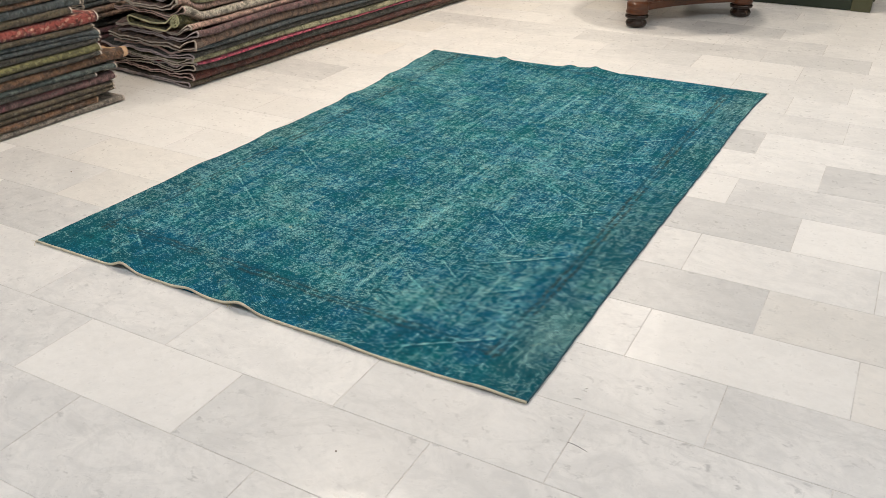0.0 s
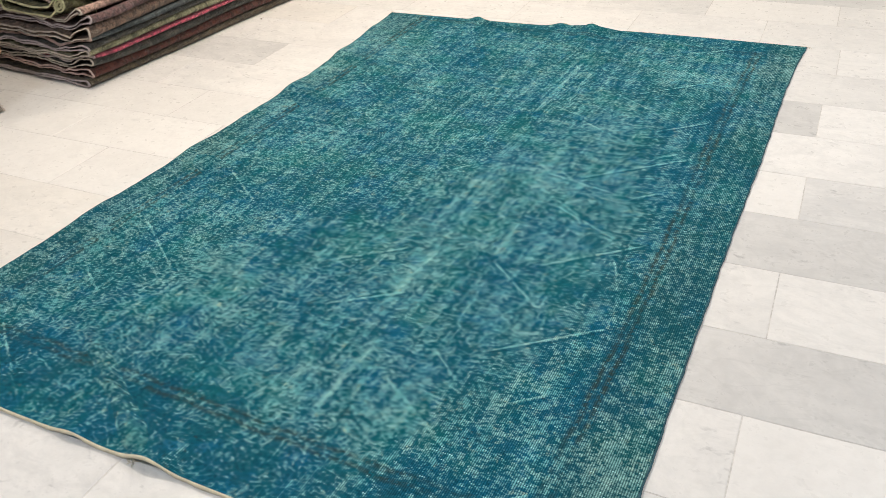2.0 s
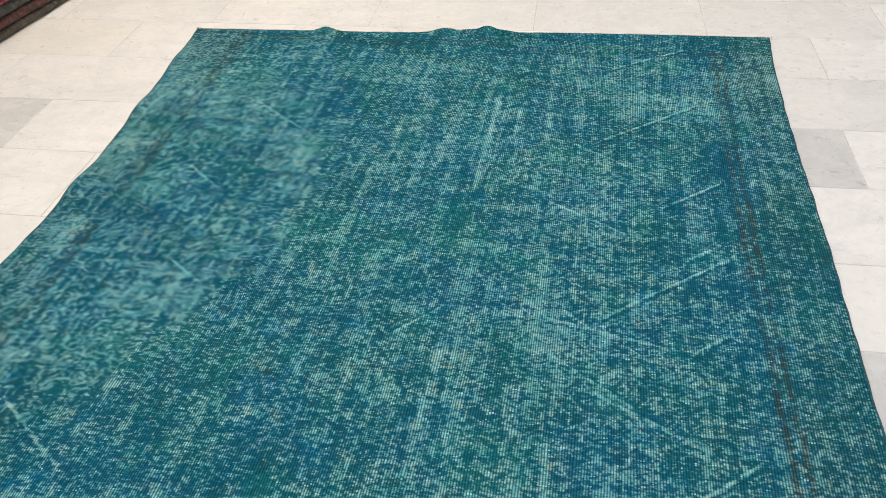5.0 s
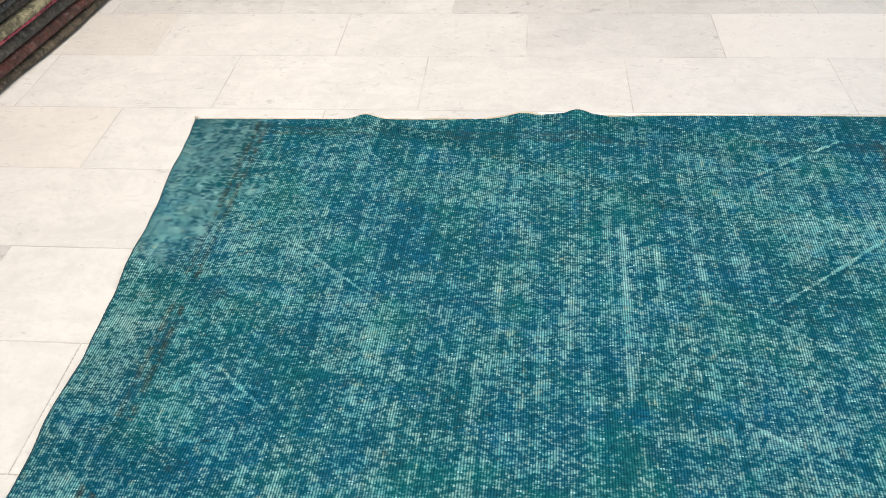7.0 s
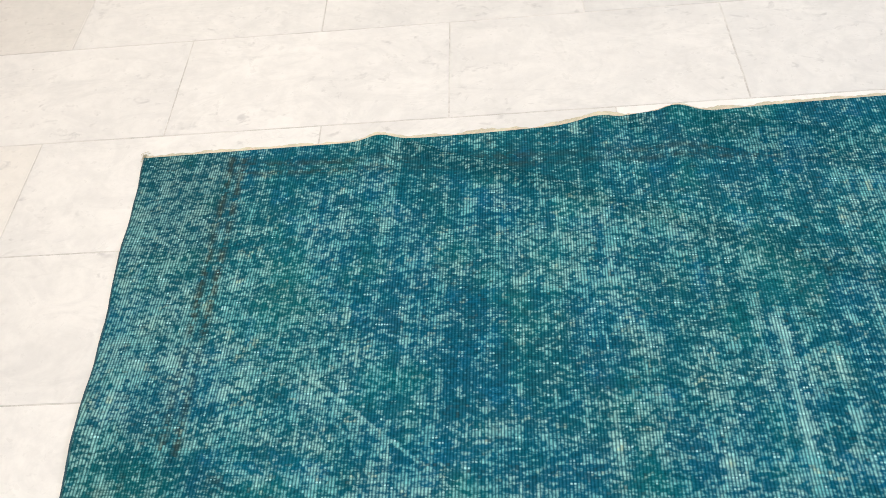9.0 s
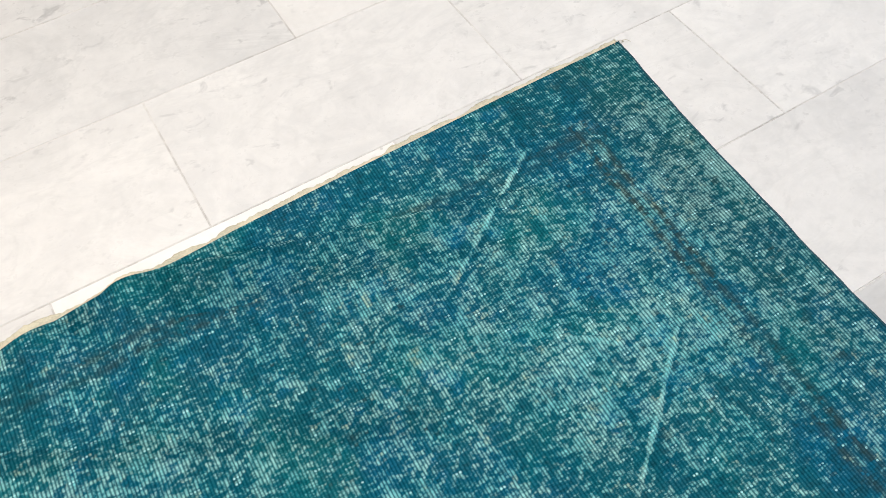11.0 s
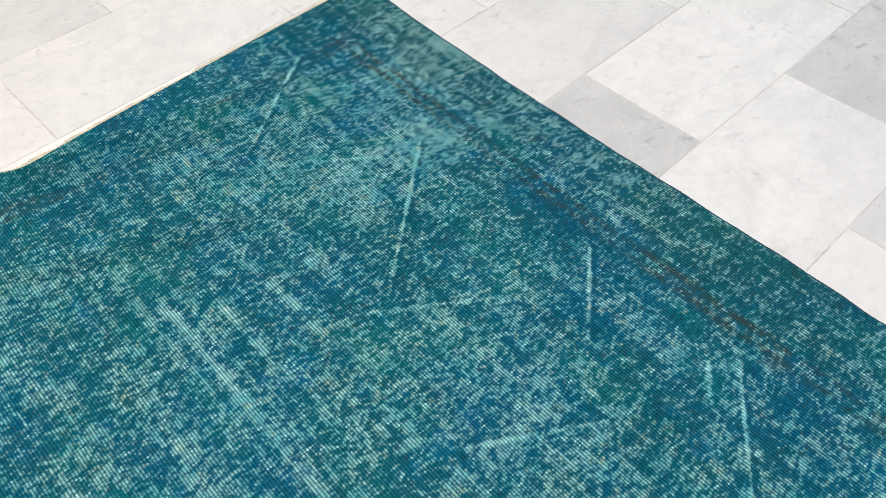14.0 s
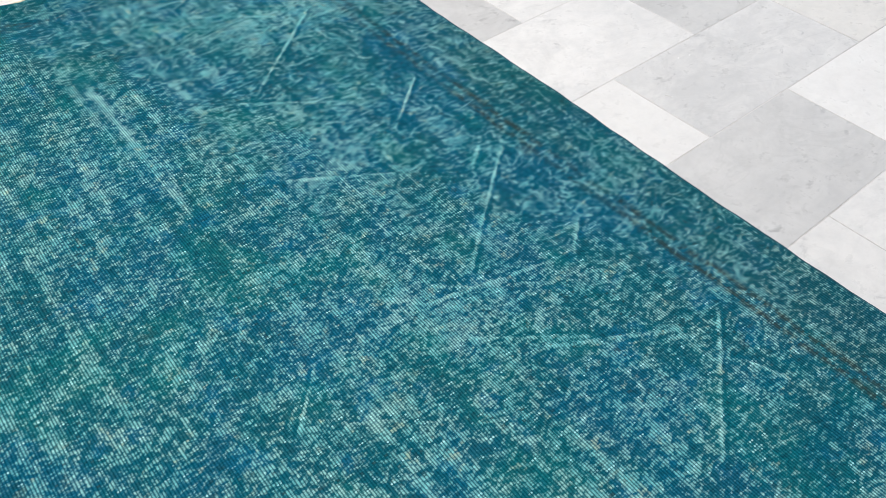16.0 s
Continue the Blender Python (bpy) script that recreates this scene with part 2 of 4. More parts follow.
def rug_material():
    """Overdyed low pile: teal knots, worn down in places to a lattice of pale beads where warp ribs and weft rows cross."""
    m, nt, b = material("overdyed_teal_wool", 1.0, 0.02)
    g = G(nt)
    v = g.coords()
    sep = g.node("ShaderNodeSeparateXYZ")
    g.put(sep.inputs[0], v)
    x, y = sep.outputs[0], sep.outputs[1]
    xr = g.add(x, g.mul(g.add(g.noise(g.map(v, (1, 0.22, 1)), 14, 2), -0.5), 0.010))
    yr = g.add(y, g.mul(g.add(g.noise(g.map(v, (0.3, 1, 1), move=(4, 2, 0)), 16, 2), -0.5), 0.009))
    across, down = g.mul(xr, 1 / RIB), g.mul(yr, 1 / WEFT)
    rib = g.add(0.5, g.mul(g.math("COSINE", g.mul(across, 2 * math.pi)), -0.5))
    row = g.add(0.5, g.mul(g.math("COSINE", g.mul(down, 2 * math.pi)), -0.5))
    # knots: one place and one random value each
    cell = g.node("ShaderNodeCombineXYZ")
    g.put(cell.inputs[0], g.math("FLOOR", across))
    g.put(cell.inputs[1], g.math("FLOOR", down))
    k = g.map(cell.outputs[0], (RIB, WEFT, 1))

    def chance(scale, move):
        n = g.node("ShaderNodeTexWhiteNoise", noise_dimensions="2D")
        at = g.node("ShaderNodeVectorMath", operation="FLOOR")
        g.put(at.inputs[0], g.map(cell.outputs[0], scale, move=move))
        g.put(n.inputs["Vector"], at.outputs[0])
        return n.outputs["Value"]

    knot = chance((1, 1, 1), (0.5, 0.5, 0))
    # in some places the bare ribs run on unbroken, in others they are beads
    beaded = g.step(g.noise(g.map(v, move=(3, 9, 0)), 7, 2), 0.38, 0.62, 0.22, 0.54)
    lattice = g.mul(rib, g.add(1.0, g.mul(g.add(row, -1.0), beaded)))
    bead = g.step(g.add(lattice, g.mul(g.add(knot, -0.5), 0.16)), 0.06, 0.74)
    flecks = g.noise(g.map(v, (1, 1.7, 1)), 92, 2, 0.55, 0.2)
    tufts = g.noise(g.map(v, (1, 1.35, 1)), 30, 3, 0.62, 0.5)
    patch = g.noise(g.map(v, (1, 0.8, 1), move=(3.1, 1.7, 0)), 8.0, 4, 0.65)
    lengthwise = g.noise(g.map(v, (1, 0.05, 1), move=(2, 0, 0)), 48, 3, 0.65)
    ribwise = g.noise(g.map(k, (1, 0.10, 1), move=(6, 1, 0)), 105, 2, 0.6)
    crosswise = g.noise(g.map(v, (0.10, 1, 1), move=(0, 6, 0)), 26, 2, 0.6)
    # bare pile, less the painted shade beside the folds
    wear_and_shade = g.add(g.attr("wear_and_shade"), g.mul(g.add(patch, -0.5), 0.5))
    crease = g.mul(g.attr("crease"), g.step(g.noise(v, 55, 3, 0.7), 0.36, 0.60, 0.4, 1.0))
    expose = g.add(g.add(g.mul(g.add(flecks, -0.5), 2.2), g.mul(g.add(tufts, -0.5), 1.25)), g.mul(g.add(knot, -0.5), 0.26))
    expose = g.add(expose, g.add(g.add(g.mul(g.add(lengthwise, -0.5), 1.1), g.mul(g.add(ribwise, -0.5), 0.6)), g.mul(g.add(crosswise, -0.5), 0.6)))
    expose = g.add(g.add(expose, -0.06), g.add(g.mul(wear_and_shade, 0.8), g.mul(crease, 1.35)))
    side = g.attr("border")
    bare = g.add(g.step(expose, -0.22, 0.36, 0.04, 0.65), g.step(expose, 0.2, 1.0, 0.0, 0.34))
    # the dye
    blue = g.step(g.noise(g.map(v, (1, 0.7, 1), move=(1.3, 5.2, 0)), 4.2, 4, 0.68), 0.42, 0.60)
    green = g.step(g.noise(g.map(v, (1, 0.8, 1), move=(9.3, 0.2, 0)), 6, 3, 0.6), 0.5, 0.66)
    dyed = g.mix(blue, (0.0016, 0.082, 0.122), (0.0014, 0.080, 0.148))
    dyed = g.mix(g.step(g.noise(g.map(k, move=(6, 2, 0)), 11, 3, 0.65), 0.55, 0.68, 0.0, 0.75), dyed, (0.0018, 0.100, 0.200))
    dyed = g.mix(g.mul(green, 0.6), dyed, (0.003, 0.118, 0.132))
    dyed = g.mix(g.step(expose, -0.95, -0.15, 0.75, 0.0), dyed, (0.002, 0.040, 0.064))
    rust = g.mul(g.mul(g.attr("rust"), g.step(g.noise(k, 44, 3, 0.75), 0.38, 0.52)), g.step(g.noise(g.map(v, move=(2, 8, 0)), 3.2, 2), 0.38, 0.56, 0.45, 1.0))
    spots = g.mul(g.step(g.noise(g.map(k, move=(4, 4, 0)), 13, 4, 0.7), 0.61, 0.72), 0.6)
    brown = g.mul(g.step(g.noise(g.map(k, (1, 1.7, 1), move=(7, 3, 0)), 60, 2, 0.6), 0.62, 0.68), g.step(g.noise(v, 5, 2), 0.42, 0.6))
    earth = g.math("MAXIMUM", g.mul(rust, 0.8), g.math("MAXIMUM", g.mul(spots, 0.7), g.mul(brown, 0.45)))
    dyed = g.mix(g.mul(side, 0.55), dyed, (0.006, 0.056, 0.068))
    dyed = g.mix(earth, dyed, (0.030, 0.043, 0.036))
    # rib shading put into the dye colour: troughs darker, crests lighter
    tone = g.node("ShaderNodeHueSaturation")
    g.put(tone.inputs["Value"], g.mul(g.add(0.92, g.mul(knot, 0.16)), g.step(lattice, 0.0, 0.7, 0.78, 1.12)))
    g.put(tone.inputs["Color"], dyed)
    # the bare foundation
    pale = g.mix(g.step(g.noise(k, 18, 4, 0.7), 0.4, 0.62), (0.20, 0.56, 0.58), (0.38, 0.70, 0.67))
    pale = g.mix(g.mul(blue, 0.22), pale, (0.14, 0.48, 0.57))
    pale = g.mix(g.mul(g.step(g.noise(g.map(k, move=(8, 8, 0)), 26, 3, 0.7), 0.58, 0.68), 0.6), pale, (0.50, 0.58, 0.36))
    pale = g.mix(g.mul(side, 0.55), pale, (0.29, 0.46, 0.43))
    pale = g.mix(g.mul(earth, 0.8), pale, (0.20, 0.24, 0.19))
    gap = g.mix(0.45, tone.outputs[0], (0.008, 0.058, 0.072))
    gap = g.mix(0.24, gap, pale)
    gap = g.mix(g.mul(crease, 0.5), gap, pale)
    shine = g.node("ShaderNodeHueSaturation")
    g.put(shine.inputs["Value"], g.add(0.90, g.mul(chance((1, 1, 1), (40.5, 7.5, 0)), 0.2)))
    g.put(shine.inputs["Color"], pale)
    col = g.mix(bare, tone.outputs[0], g.mix(bead, gap, shine.outputs[0]))
    # sparkles painted into the colour: single knots, white along the row
    glint = g.mul(g.step(chance((0.6, 1, 1), (9.5, 3.5, 0)), 0.975, 0.982), g.step(g.mul(rib, row), 0.05, 0.5))
    col = g.mix(g.mul(glint, g.step(expose, -0.5, 0.1, 0.1, 0.6)), col, (0.46, 0.82, 0.86))
    g.put(b.inputs["Base Color"], col)
    height = g.add(g.mul(lattice, 0.25), g.add(g.mul(flecks, 0.7), g.mul(knot, 0.1)))
    g.put(b.inputs["Normal"], g.bump(height, 0.22, 0.0018))
    return m


RIB, WEFT = 0.0050, 0.0044
RUG = rug_material()


# ---- building helpers ----
def mesh_object(name, verts, faces, mat, parent=None, label="", smooth=False):
    me = bpy.data.meshes.new(name)
    me.from_pydata(verts, [], faces)
    me.materials.append(mat)
    if smooth:
        me.polygons.foreach_set("use_smooth", [True] * len(me.polygons))
    me.update()
    ob = new(name, me)
    if parent is not None:
        ob.parent = parent
    if label:
        tagged(ob, label)
    return ob


def part(name, bm, mat, parent=None, label="", smooth=False):
    me = bpy.data.meshes.new(name)
    bm.to_mesh(me)
    bm.free()
    me.materials.append(mat)
    if smooth:
        me.polygons.foreach_set("use_smooth", [True] * len(me.polygons))
    ob = new(name, me)
    if parent is not None:
        ob.parent = parent
    if label:
        tagged(ob, label)
    return ob


def box(x0, x1, y0, y1, z0, z1, bevel=0.0):
    bm = bmesh.new()
    bmesh.ops.create_cube(bm, size=1.0, matrix=Matrix.Translation(((x0 + x1) / 2, (y0 + y1) / 2, (z0 + z1) / 2)) @ Matrix.Diagonal((x1 - x0, y1 - y0, z1 - z0, 1)))
    if bevel:
        bmesh.ops.bevel(bm, geom=bm.edges[:], offset=bevel, segments=2, affect="EDGES", profile=0.5)
    return bm


def lathe(profile, segments=32, cx=0.0, cy=0.0):
    """A turned solid: profile rows of radius and height."""
    verts, faces = [], []
    for r, z in profile:
        for k in range(segments):
            a = 2 * math.pi * k / segments
            verts.append((cx + r * math.cos(a), cy + r * math.sin(a), z))
    n = segments
    for i in range(len(profile) - 1):
        for k in range(n):
            faces.append((i * n + k, i * n + (k + 1) % n, (i + 1) * n + (k + 1) % n, (i + 1) * n + k))
    faces.append(tuple(reversed(range(n))))
    faces.append(tuple(range((len(profile) - 1) * n, len(profile) * n)))
    return verts, faces


# ---- room ----
X0, X1, Y0, Y1 = -4.6, 3.6, -4.4, 7.4
for name, ext in (
    ("wall_west", (X0 - 0.2, X0, Y0 - 0.2, Y1 + 0.2)),
    ("wall_east", (X1, X1 + 0.2, Y0 - 0.2, Y1 + 0.2)),
    ("wall_south", (X0, X1, Y0 - 0.2, Y0)),
    ("wall_north", (X0, X1, Y1, Y1 + 0.2)),
):
    tagged(part(name, box(*ext, -0.03, CEILING), PLASTER), "plain off-white plastered shop wall", "wall", kind="structure")
tagged(part("ceiling", box(X0 - 0.2, X1 + 0.2, Y0 - 0.2, Y1 + 0.2, CEILING, CEILING + 0.2), CEILING_PAINT), "plain white painted ceiling over the showroom", "ceiling", kind="structure")


def ceiling_lamp(x, y, watts, colour):
    root = tagged(new("ceiling_light"), "round white recessed ceiling light out of view, switched on", "ceiling light", "lights in the ceiling")
    root.location = (x, y, CEILING)
    ring = [(0.16, -0.002), (0.165, -0.012), (0.15, -0.022), (0.135, -0.02), (0.13, -0.006), (0.13, -0.002)]
    verts, faces = lathe(ring, 36)
    mesh_object("lamp_ring", verts, faces[:-2], LAMP_METAL, root, smooth=True)
    mesh_object("diffuser", *lathe([(0.128, -0.003), (0.128, -0.010), (0.10, -0.013)], 36), DIFFUSER, root)
    data = bpy.data.lights.new("downlight", "AREA")
    data.shape, data.size = "DISK", 0.25
    data.energy, data.color = watts, colour
    lamp = new("downlight", data)
    lamp.location = (x, y, CEILING - 0.03)


for row in LAMPS:
    ceiling_lamp(*row)


# ---- the overdyed rug ----
# pale fold lines, as x, y of both ends
FOLDS_RIGHT = [
    (-0.29, 2.87, -0.53, 2.70), (-0.28, 2.48, -0.55, 2.25), (-0.24, 2.07, -0.385, 1.945), (-0.24, 1.76, -0.52, 1.52),
    (-0.235, 1.185, -0.47, 0.99), (-0.22, 0.78, -0.45, 0.60), (-0.27, 0.50, -0.35, 0.43), (-0.205, 0.215, -0.46, 0.02),
    (-0.28, 1.79, -0.34, 1.74), (-0.27, 1.50, -0.34, 1.44), (-0.29, 1.09, -0.26, 1.03),
]
FOLDS_LEFT = [
    (-1.59, 2.37, -1.36, 2.19), (-1.645, 1.99, -1.54, 1.90), (-1.59, 1.64, -1.42, 1.52), (-1.67, 1.135, -1.455, 0.985),
    (-1.70, 0.75, -1.42, 0.555), (-1.67, 0.47, -1.565, 0.405), (-1.695, 0.195, -1.42, 0.01),
]
FOLDS_MIDDLE = [
    (-0.36, 2.50, -0.47, 2.59),
    (-0.64, 0.415, -0.38, 0.24), (-0.58, 0.55, -0.48, 0.47), (-0.58, 0.945, -0.39, 0.79), (-0.85, 0.935, -1.04, 0.79),
    (-0.76, 0.73, -0.93, 0.61), (-0.53, 1.31, -0.32, 1.20), (-0.62, 1.40, -0.45, 1.28), (-0.66, 1.94, -0.48, 1.83),
    (-0.63, 2.24, -0.43, 2.10), (-0.95, 1.42, -0.86, 1.52), (-0.60, 1.535, -0.53, 1.48), (-0.64, 1.51, -0.39, 1.45),
]
# pale streaks along the warp: x at both ends, y from, y to, strength
STREAKS = [
    (-0.86, -0.85, 1.97, 2.51, 1.0), (-0.78, -0.785, 2.20, 2.44, 0.7), (-0.69, -0.69, 2.20, 2.40, 0.6), (-1.375, -1.37, 1.84, 2.17, 0.6),
    (-1.29, -1.29, 1.86, 2.04, 0.5), (-1.11, -1.08, 1.96, 2.18, 0.35), (-0.98, -0.97, 2.04, 2.26, 0.35), (-0.845, -0.84, 1.70, 1.95, 0.5),
    (-0.83, -0.82, 1.48, 1.68, 0.55), (-0.85, -0.845, 1.05, 1.40, 0.6), (-0.79, -0.77, 0.62, 0.95, 0.7), (-0.735, -0.72, 0.22, 0.55, 0.7),
    (-0.61, -0.61, 0.98, 1.17, 0.6), (-1.41, -1.44, 0.33, 0.56, 0.45), (-1.18, -1.25, 0.02, 0.36, 0.35),
]
# worn patches: x, y, radius
WORN = [
    (-0.57, 1.86, 0.12), (-0.67, 1.46, 0.13), (-1.48, 1.48, 0.14), (-0.48, 2.52, 0.16), (-0.12, 2.66, 0.12), (-1.86, 2.42, 0.13),
    (-1.86, 2.05, 0.12), (-1.87, 1.65, 0.13), (-1.84, 1.24, 0.12), (-0.62, 1.08, 0.12), (-0.76, 0.80, 0.12), (-1.28, 0.60, 0.14),
    (-0.46, 0.68, 0.08), (-0.06, 0.30, 0.12), (-0.60, 0.20, 0.13), (-0.84, 0.30, 0.12), (-1.77, 0.80, 0.12), (-0.27, 2.48, 0.10),
    (-0.64, 2.83, 0.07), (-0.73, 2.15, 0.10), (-1.97, 2.70, 0.10), (-1.60, 2.28, 0.10), (-1.38, 2.08, 0.10), (-1.12, 2.62, 0.12),
]
FRESH = [
    (-1.10, 1.02, 0.14), (-0.25, 2.16, 0.10), (-0.09, 1.78, 0.10), (-0.85, 1.86, 0.08), (-1.29, 2.40, 0.14), (-1.42, 2.00, 0.12),
    (-1.20, 0.78, 0.12), (-1.44, 0.45, 0.10), (-0.64, 0.92, 0.07), (-0.33, 0.90, 0.08), (-0.06, 0.88, 0.10), (-1.52, 0.06, 0.14),
    (-1.78, 0.03, 0.12), (-1.09, 0.15, 0.12), (-0.79, 0.05, 0.10), (-0.46, 0.08, 0.08), (-0.21, 2.92, 0.10), (-0.44, 2.28, 0.09),
    (-0.40, 1.84, 0.08), (-0.80, 2.82, 0.10), (-1.28, 2.86, 0.14), (-1.75, 2.12, 0.07), (-0.65, 2.30, 0.07), (-0.12, 1.92, 0.08),
]
NEAR_WAVES = [(-1.49, 0.024, 0.045), (-1.19, 0.011, 0.05), (-0.97, 0.022, 0.055), (-0.13, 0.006, 0.06), (-0.60, 0.005, 0.10)]
FAR_WAVES = [(-1.53, 0.016, 0.035), (-1.10, 0.017, 0.05), (-0.955, 0.025, 0.045)]
LEFT_WAVES = [(0.75, 0.007, 0.10), (1.22, 0.009, 0.09), (1.60, 0.004, 0.22), (1.86, 0.013, 0.08), (2.28, 0.010, 0.07), (2.62, 0.007, 0.08)]
LEFT_X = ((0.0, 0.1, 0.26, 0.4, 0.54, 0.61, 0.70, 0.80, 0.90, 1.0), (-1.925, -1.926, -1.926, -1.924, -1.918, -1.915, -1.929, -1.952, -1.979, -2.009))
RIGHT_X = ((0.0, 0.25, 0.45, 0.62, 0.80, 0.88, 0.95, 1.0), (0.002, -0.010, -0.016, -0.014, -0.022, -0.020, -0.014, -0.003))
NEAR_Y = ((0.0, 0.25, 0.55, 0.75, 1.0), (-0.054, -0.038, -0.030, -0.027, 0.0))
FAR_Y = ((0.0, 0.15, 0.33, 0.45, 0.62, 0.75, 0.87, 1.0), (2.888, 2.903, 2.921, 2.940, 2.968, 2.983, 2.996, 3.006))
PILE = 0.006


def rug_surface(u, v):
    """Places on the rug's upper side for u across (left to right) and v along (near to far)."""
    xl, xr = np.interp(v, *LEFT_X), np.interp(v, *RIGHT_X)
    yn, yf = np.interp(u, *NEAR_Y), np.interp(u, *FAR_Y)
    x = xl + (xr - xl) * u
    y = yn + (yf - yn) * v
    fine = 0.0008 * np.sin(23 * y + 1) + 0.0006 * np.sin(61 * y)
    x = x + fine * ((1 - u) ** 8 - u**8)
    z = np.full_like(x, PILE)
    z += 0.0012 * (1 + np.sin(5.1 * x + 1.3 * np.sin(3.7 * y)) * np.cos(4.3 * y + 0.7 * x))
    near, far, left = y - yn, yf - y, x - xl
    for c, h, s in NEAR_WAVES:
        z += h * np.exp(-(((x - c) / s) ** 2)) * np.exp(-near / 0.10)
    for c, h, s in FAR_WAVES:
        z += h * np.exp(-(((x - c) / s) ** 2)) * np.exp(-far / 0.14)
    for c, h, s in LEFT_WAVES:
        z += h * np.exp(-(((y - c) / s) ** 2)) * np.exp(-left / 0.07)
    return x, y, z


def along(x, y, x0, y0, x1, y1):
    """Distance to a line piece, and how far along it, 0 to 1."""
    dx, dy = x1 - x0, y1 - y0
    t = np.clip(((x - x0) * dx + (y - y0) * dy) / (dx * dx + dy * dy), 0, 1)
    return np.hypot(x - x0 - t * dx, y - y0 - t * dy), t


def build_rug():
    root = tagged(new("rug"), "worn overdyed teal blue wool rug lying on marble tiles", "rug")
    nu, nv = 560, 820
    u, v = np.meshgrid(np.linspace(0, 1, nu), np.linspace(0, 1, nv))
    x, y, z = rug_surface(u, v)
    crease, fold_shade = np.zeros_like(x), np.zeros_like(x)
    for a, rows in ((1.0, FOLDS_RIGHT), (0.8, FOLDS_LEFT), (0.7, FOLDS_MIDDLE)):
        for k, (x0, y0, x1, y1) in enumerate(rows):
            bow = 0.006 * math.sin(1.7 * k)
            d, t = along(x + bow * np.sin(9 * (y - y0)), y, x0, y0, x1, y1)
            fade = np.clip(1.25 - 0.75 * t, 0, 1) * (0.75 + 0.25 * np.sin(40 * t + k))
            crease = np.maximum(crease, a * fade * np.exp(-((d / 0.0034) ** 2)))
            # shadow line along one side of the fold, for the colour only
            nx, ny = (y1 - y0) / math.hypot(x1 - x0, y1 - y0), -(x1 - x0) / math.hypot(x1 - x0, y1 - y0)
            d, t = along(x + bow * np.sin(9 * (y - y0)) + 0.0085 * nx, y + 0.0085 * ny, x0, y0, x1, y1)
            fold_shade = np.maximum(fold_shade, a * np.exp(-((d / 0.0045) ** 2)))
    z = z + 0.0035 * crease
    # starts from the folds' painted shade; real wear is added below
    wear_and_shade, streak = -0.35 * fold_shade * (1 - np.clip(crease, 0, 1)), np.zeros_like(x)
    for x0, x1, ya, yb, s in STREAKS:
        d, t = along(x, y, x0, ya, x1, yb)
        band = 0.75 * s * np.exp(-((d / 0.0085) ** 2)) * (0.7 + 0.3 * np.sin(13 * t + 20 * x0)) * np.clip(6 * np.minimum(t, 1 - t) + 0.2, 0, 1)
        wear_and_shade += 0.95 * band
        streak = np.maximum(streak, band)
    for cx, cy, r in WORN:
        wear_and_shade += 0.20 * np.exp(-(((x - cx) / r) ** 2 + ((y - cy) / r) ** 2))
    for cx, cy, r in FRESH:
        wear_and_shade -= 0.19 * np.exp(-(((x - cx) / r) ** 2 + ((y - cy) / r) ** 2))
    # the dark ground of the border at both ends
    wear_and_shade -= 0.20 * np.exp(-((v - 0.03) / 0.045) ** 2) + 0.10 * np.exp(-((v - 0.985) / 0.03) ** 2)
    # the guard stripes of the border, still rust-brown under the dye
    xb, yb = -0.178 + 0.012 * np.sin(2.1 * y) + 0.003 * np.sin(37 * y) * np.sin(11 * y), 0.165 + 0.01 * np.sin(3 * x) + 0.003 * np.sin(41 * x)
    xw, yw = -1.80 + 0.02 * np.sin(1.3 * y), 2.845
    inside_x, inside_y = (x > -1.83) & (x < -0.15), (y > 0.13) & (y < 2.88)
    rust = np.zeros_like(x)
    for d, ok, s in ((x - xb, inside_y, 1.0), (x - xw, inside_y, 1.0), (y - yb, inside_x, 0.8), (y - yw, inside_x, 0.7)):
        rust = np.maximum(rust, s * ok * (np.exp(-(((d - 0.012) / 0.008) ** 2)) + np.exp(-(((d + 0.012) / 0.008) ** 2))))
    wear_and_shade -= 0.12 * rust
    # the outer borders along both sides are worn evenly thin
    border = np.clip((-1.80 - x) / 0.03, 0, 1) + np.clip((x + 0.16) / 0.03, 0, 1)
    border *= 0.65 + 0.35 * np.sin(2.6 * y + 1.1) * np.sin(5.3 * y + 4 * x)
    wear_and_shade += 0.04 * border + 0.10 * np.clip((-1.80 - x) / 0.03, 0, 1) * np.clip((y - 1.2) / 0.5, 0, 1)

    verts = np.stack([x, y, z], -1).reshape(-1, 3)
    i = np.arange(nu * nv).reshape(nv, nu)
    faces = np.stack([i[:-1, :-1], i[:-1, 1:], i[1:, 1:], i[1:, :-1]], -1).reshape(-1, 4)
    ring = np.concatenate([i[0, :-1], i[:-1, -1], i[-1, :0:-1], i[:0:-1, 0]])
    low = verts[ring].copy()
    low[:, 2] -= PILE - 0.0005
    k = len(verts) + np.arange(len(ring))
    skirt = np.stack([ring, k, np.roll(k, -1), np.roll(ring, -1)], -1)
    me = bpy.data.meshes.new("pile")
    me.from_pydata(np.concatenate([verts, low]).tolist(), [], np.concatenate([faces, skirt]).tolist() + [tuple(int(q) for q in k[::-1])])
    me.materials.append(RUG)
    me.polygons.foreach_set("use_smooth", [True] * len(me.polygons))
    tail = np.zeros(len(ring))
    for name, values in (("wear_and_shade", wear_and_shade), ("crease", np.maximum(crease, 0.22 * streak)), ("rust", rust), ("border", border)):
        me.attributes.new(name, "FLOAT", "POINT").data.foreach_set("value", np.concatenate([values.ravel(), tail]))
    me.update()
    new("woollen_field", me).parent = root

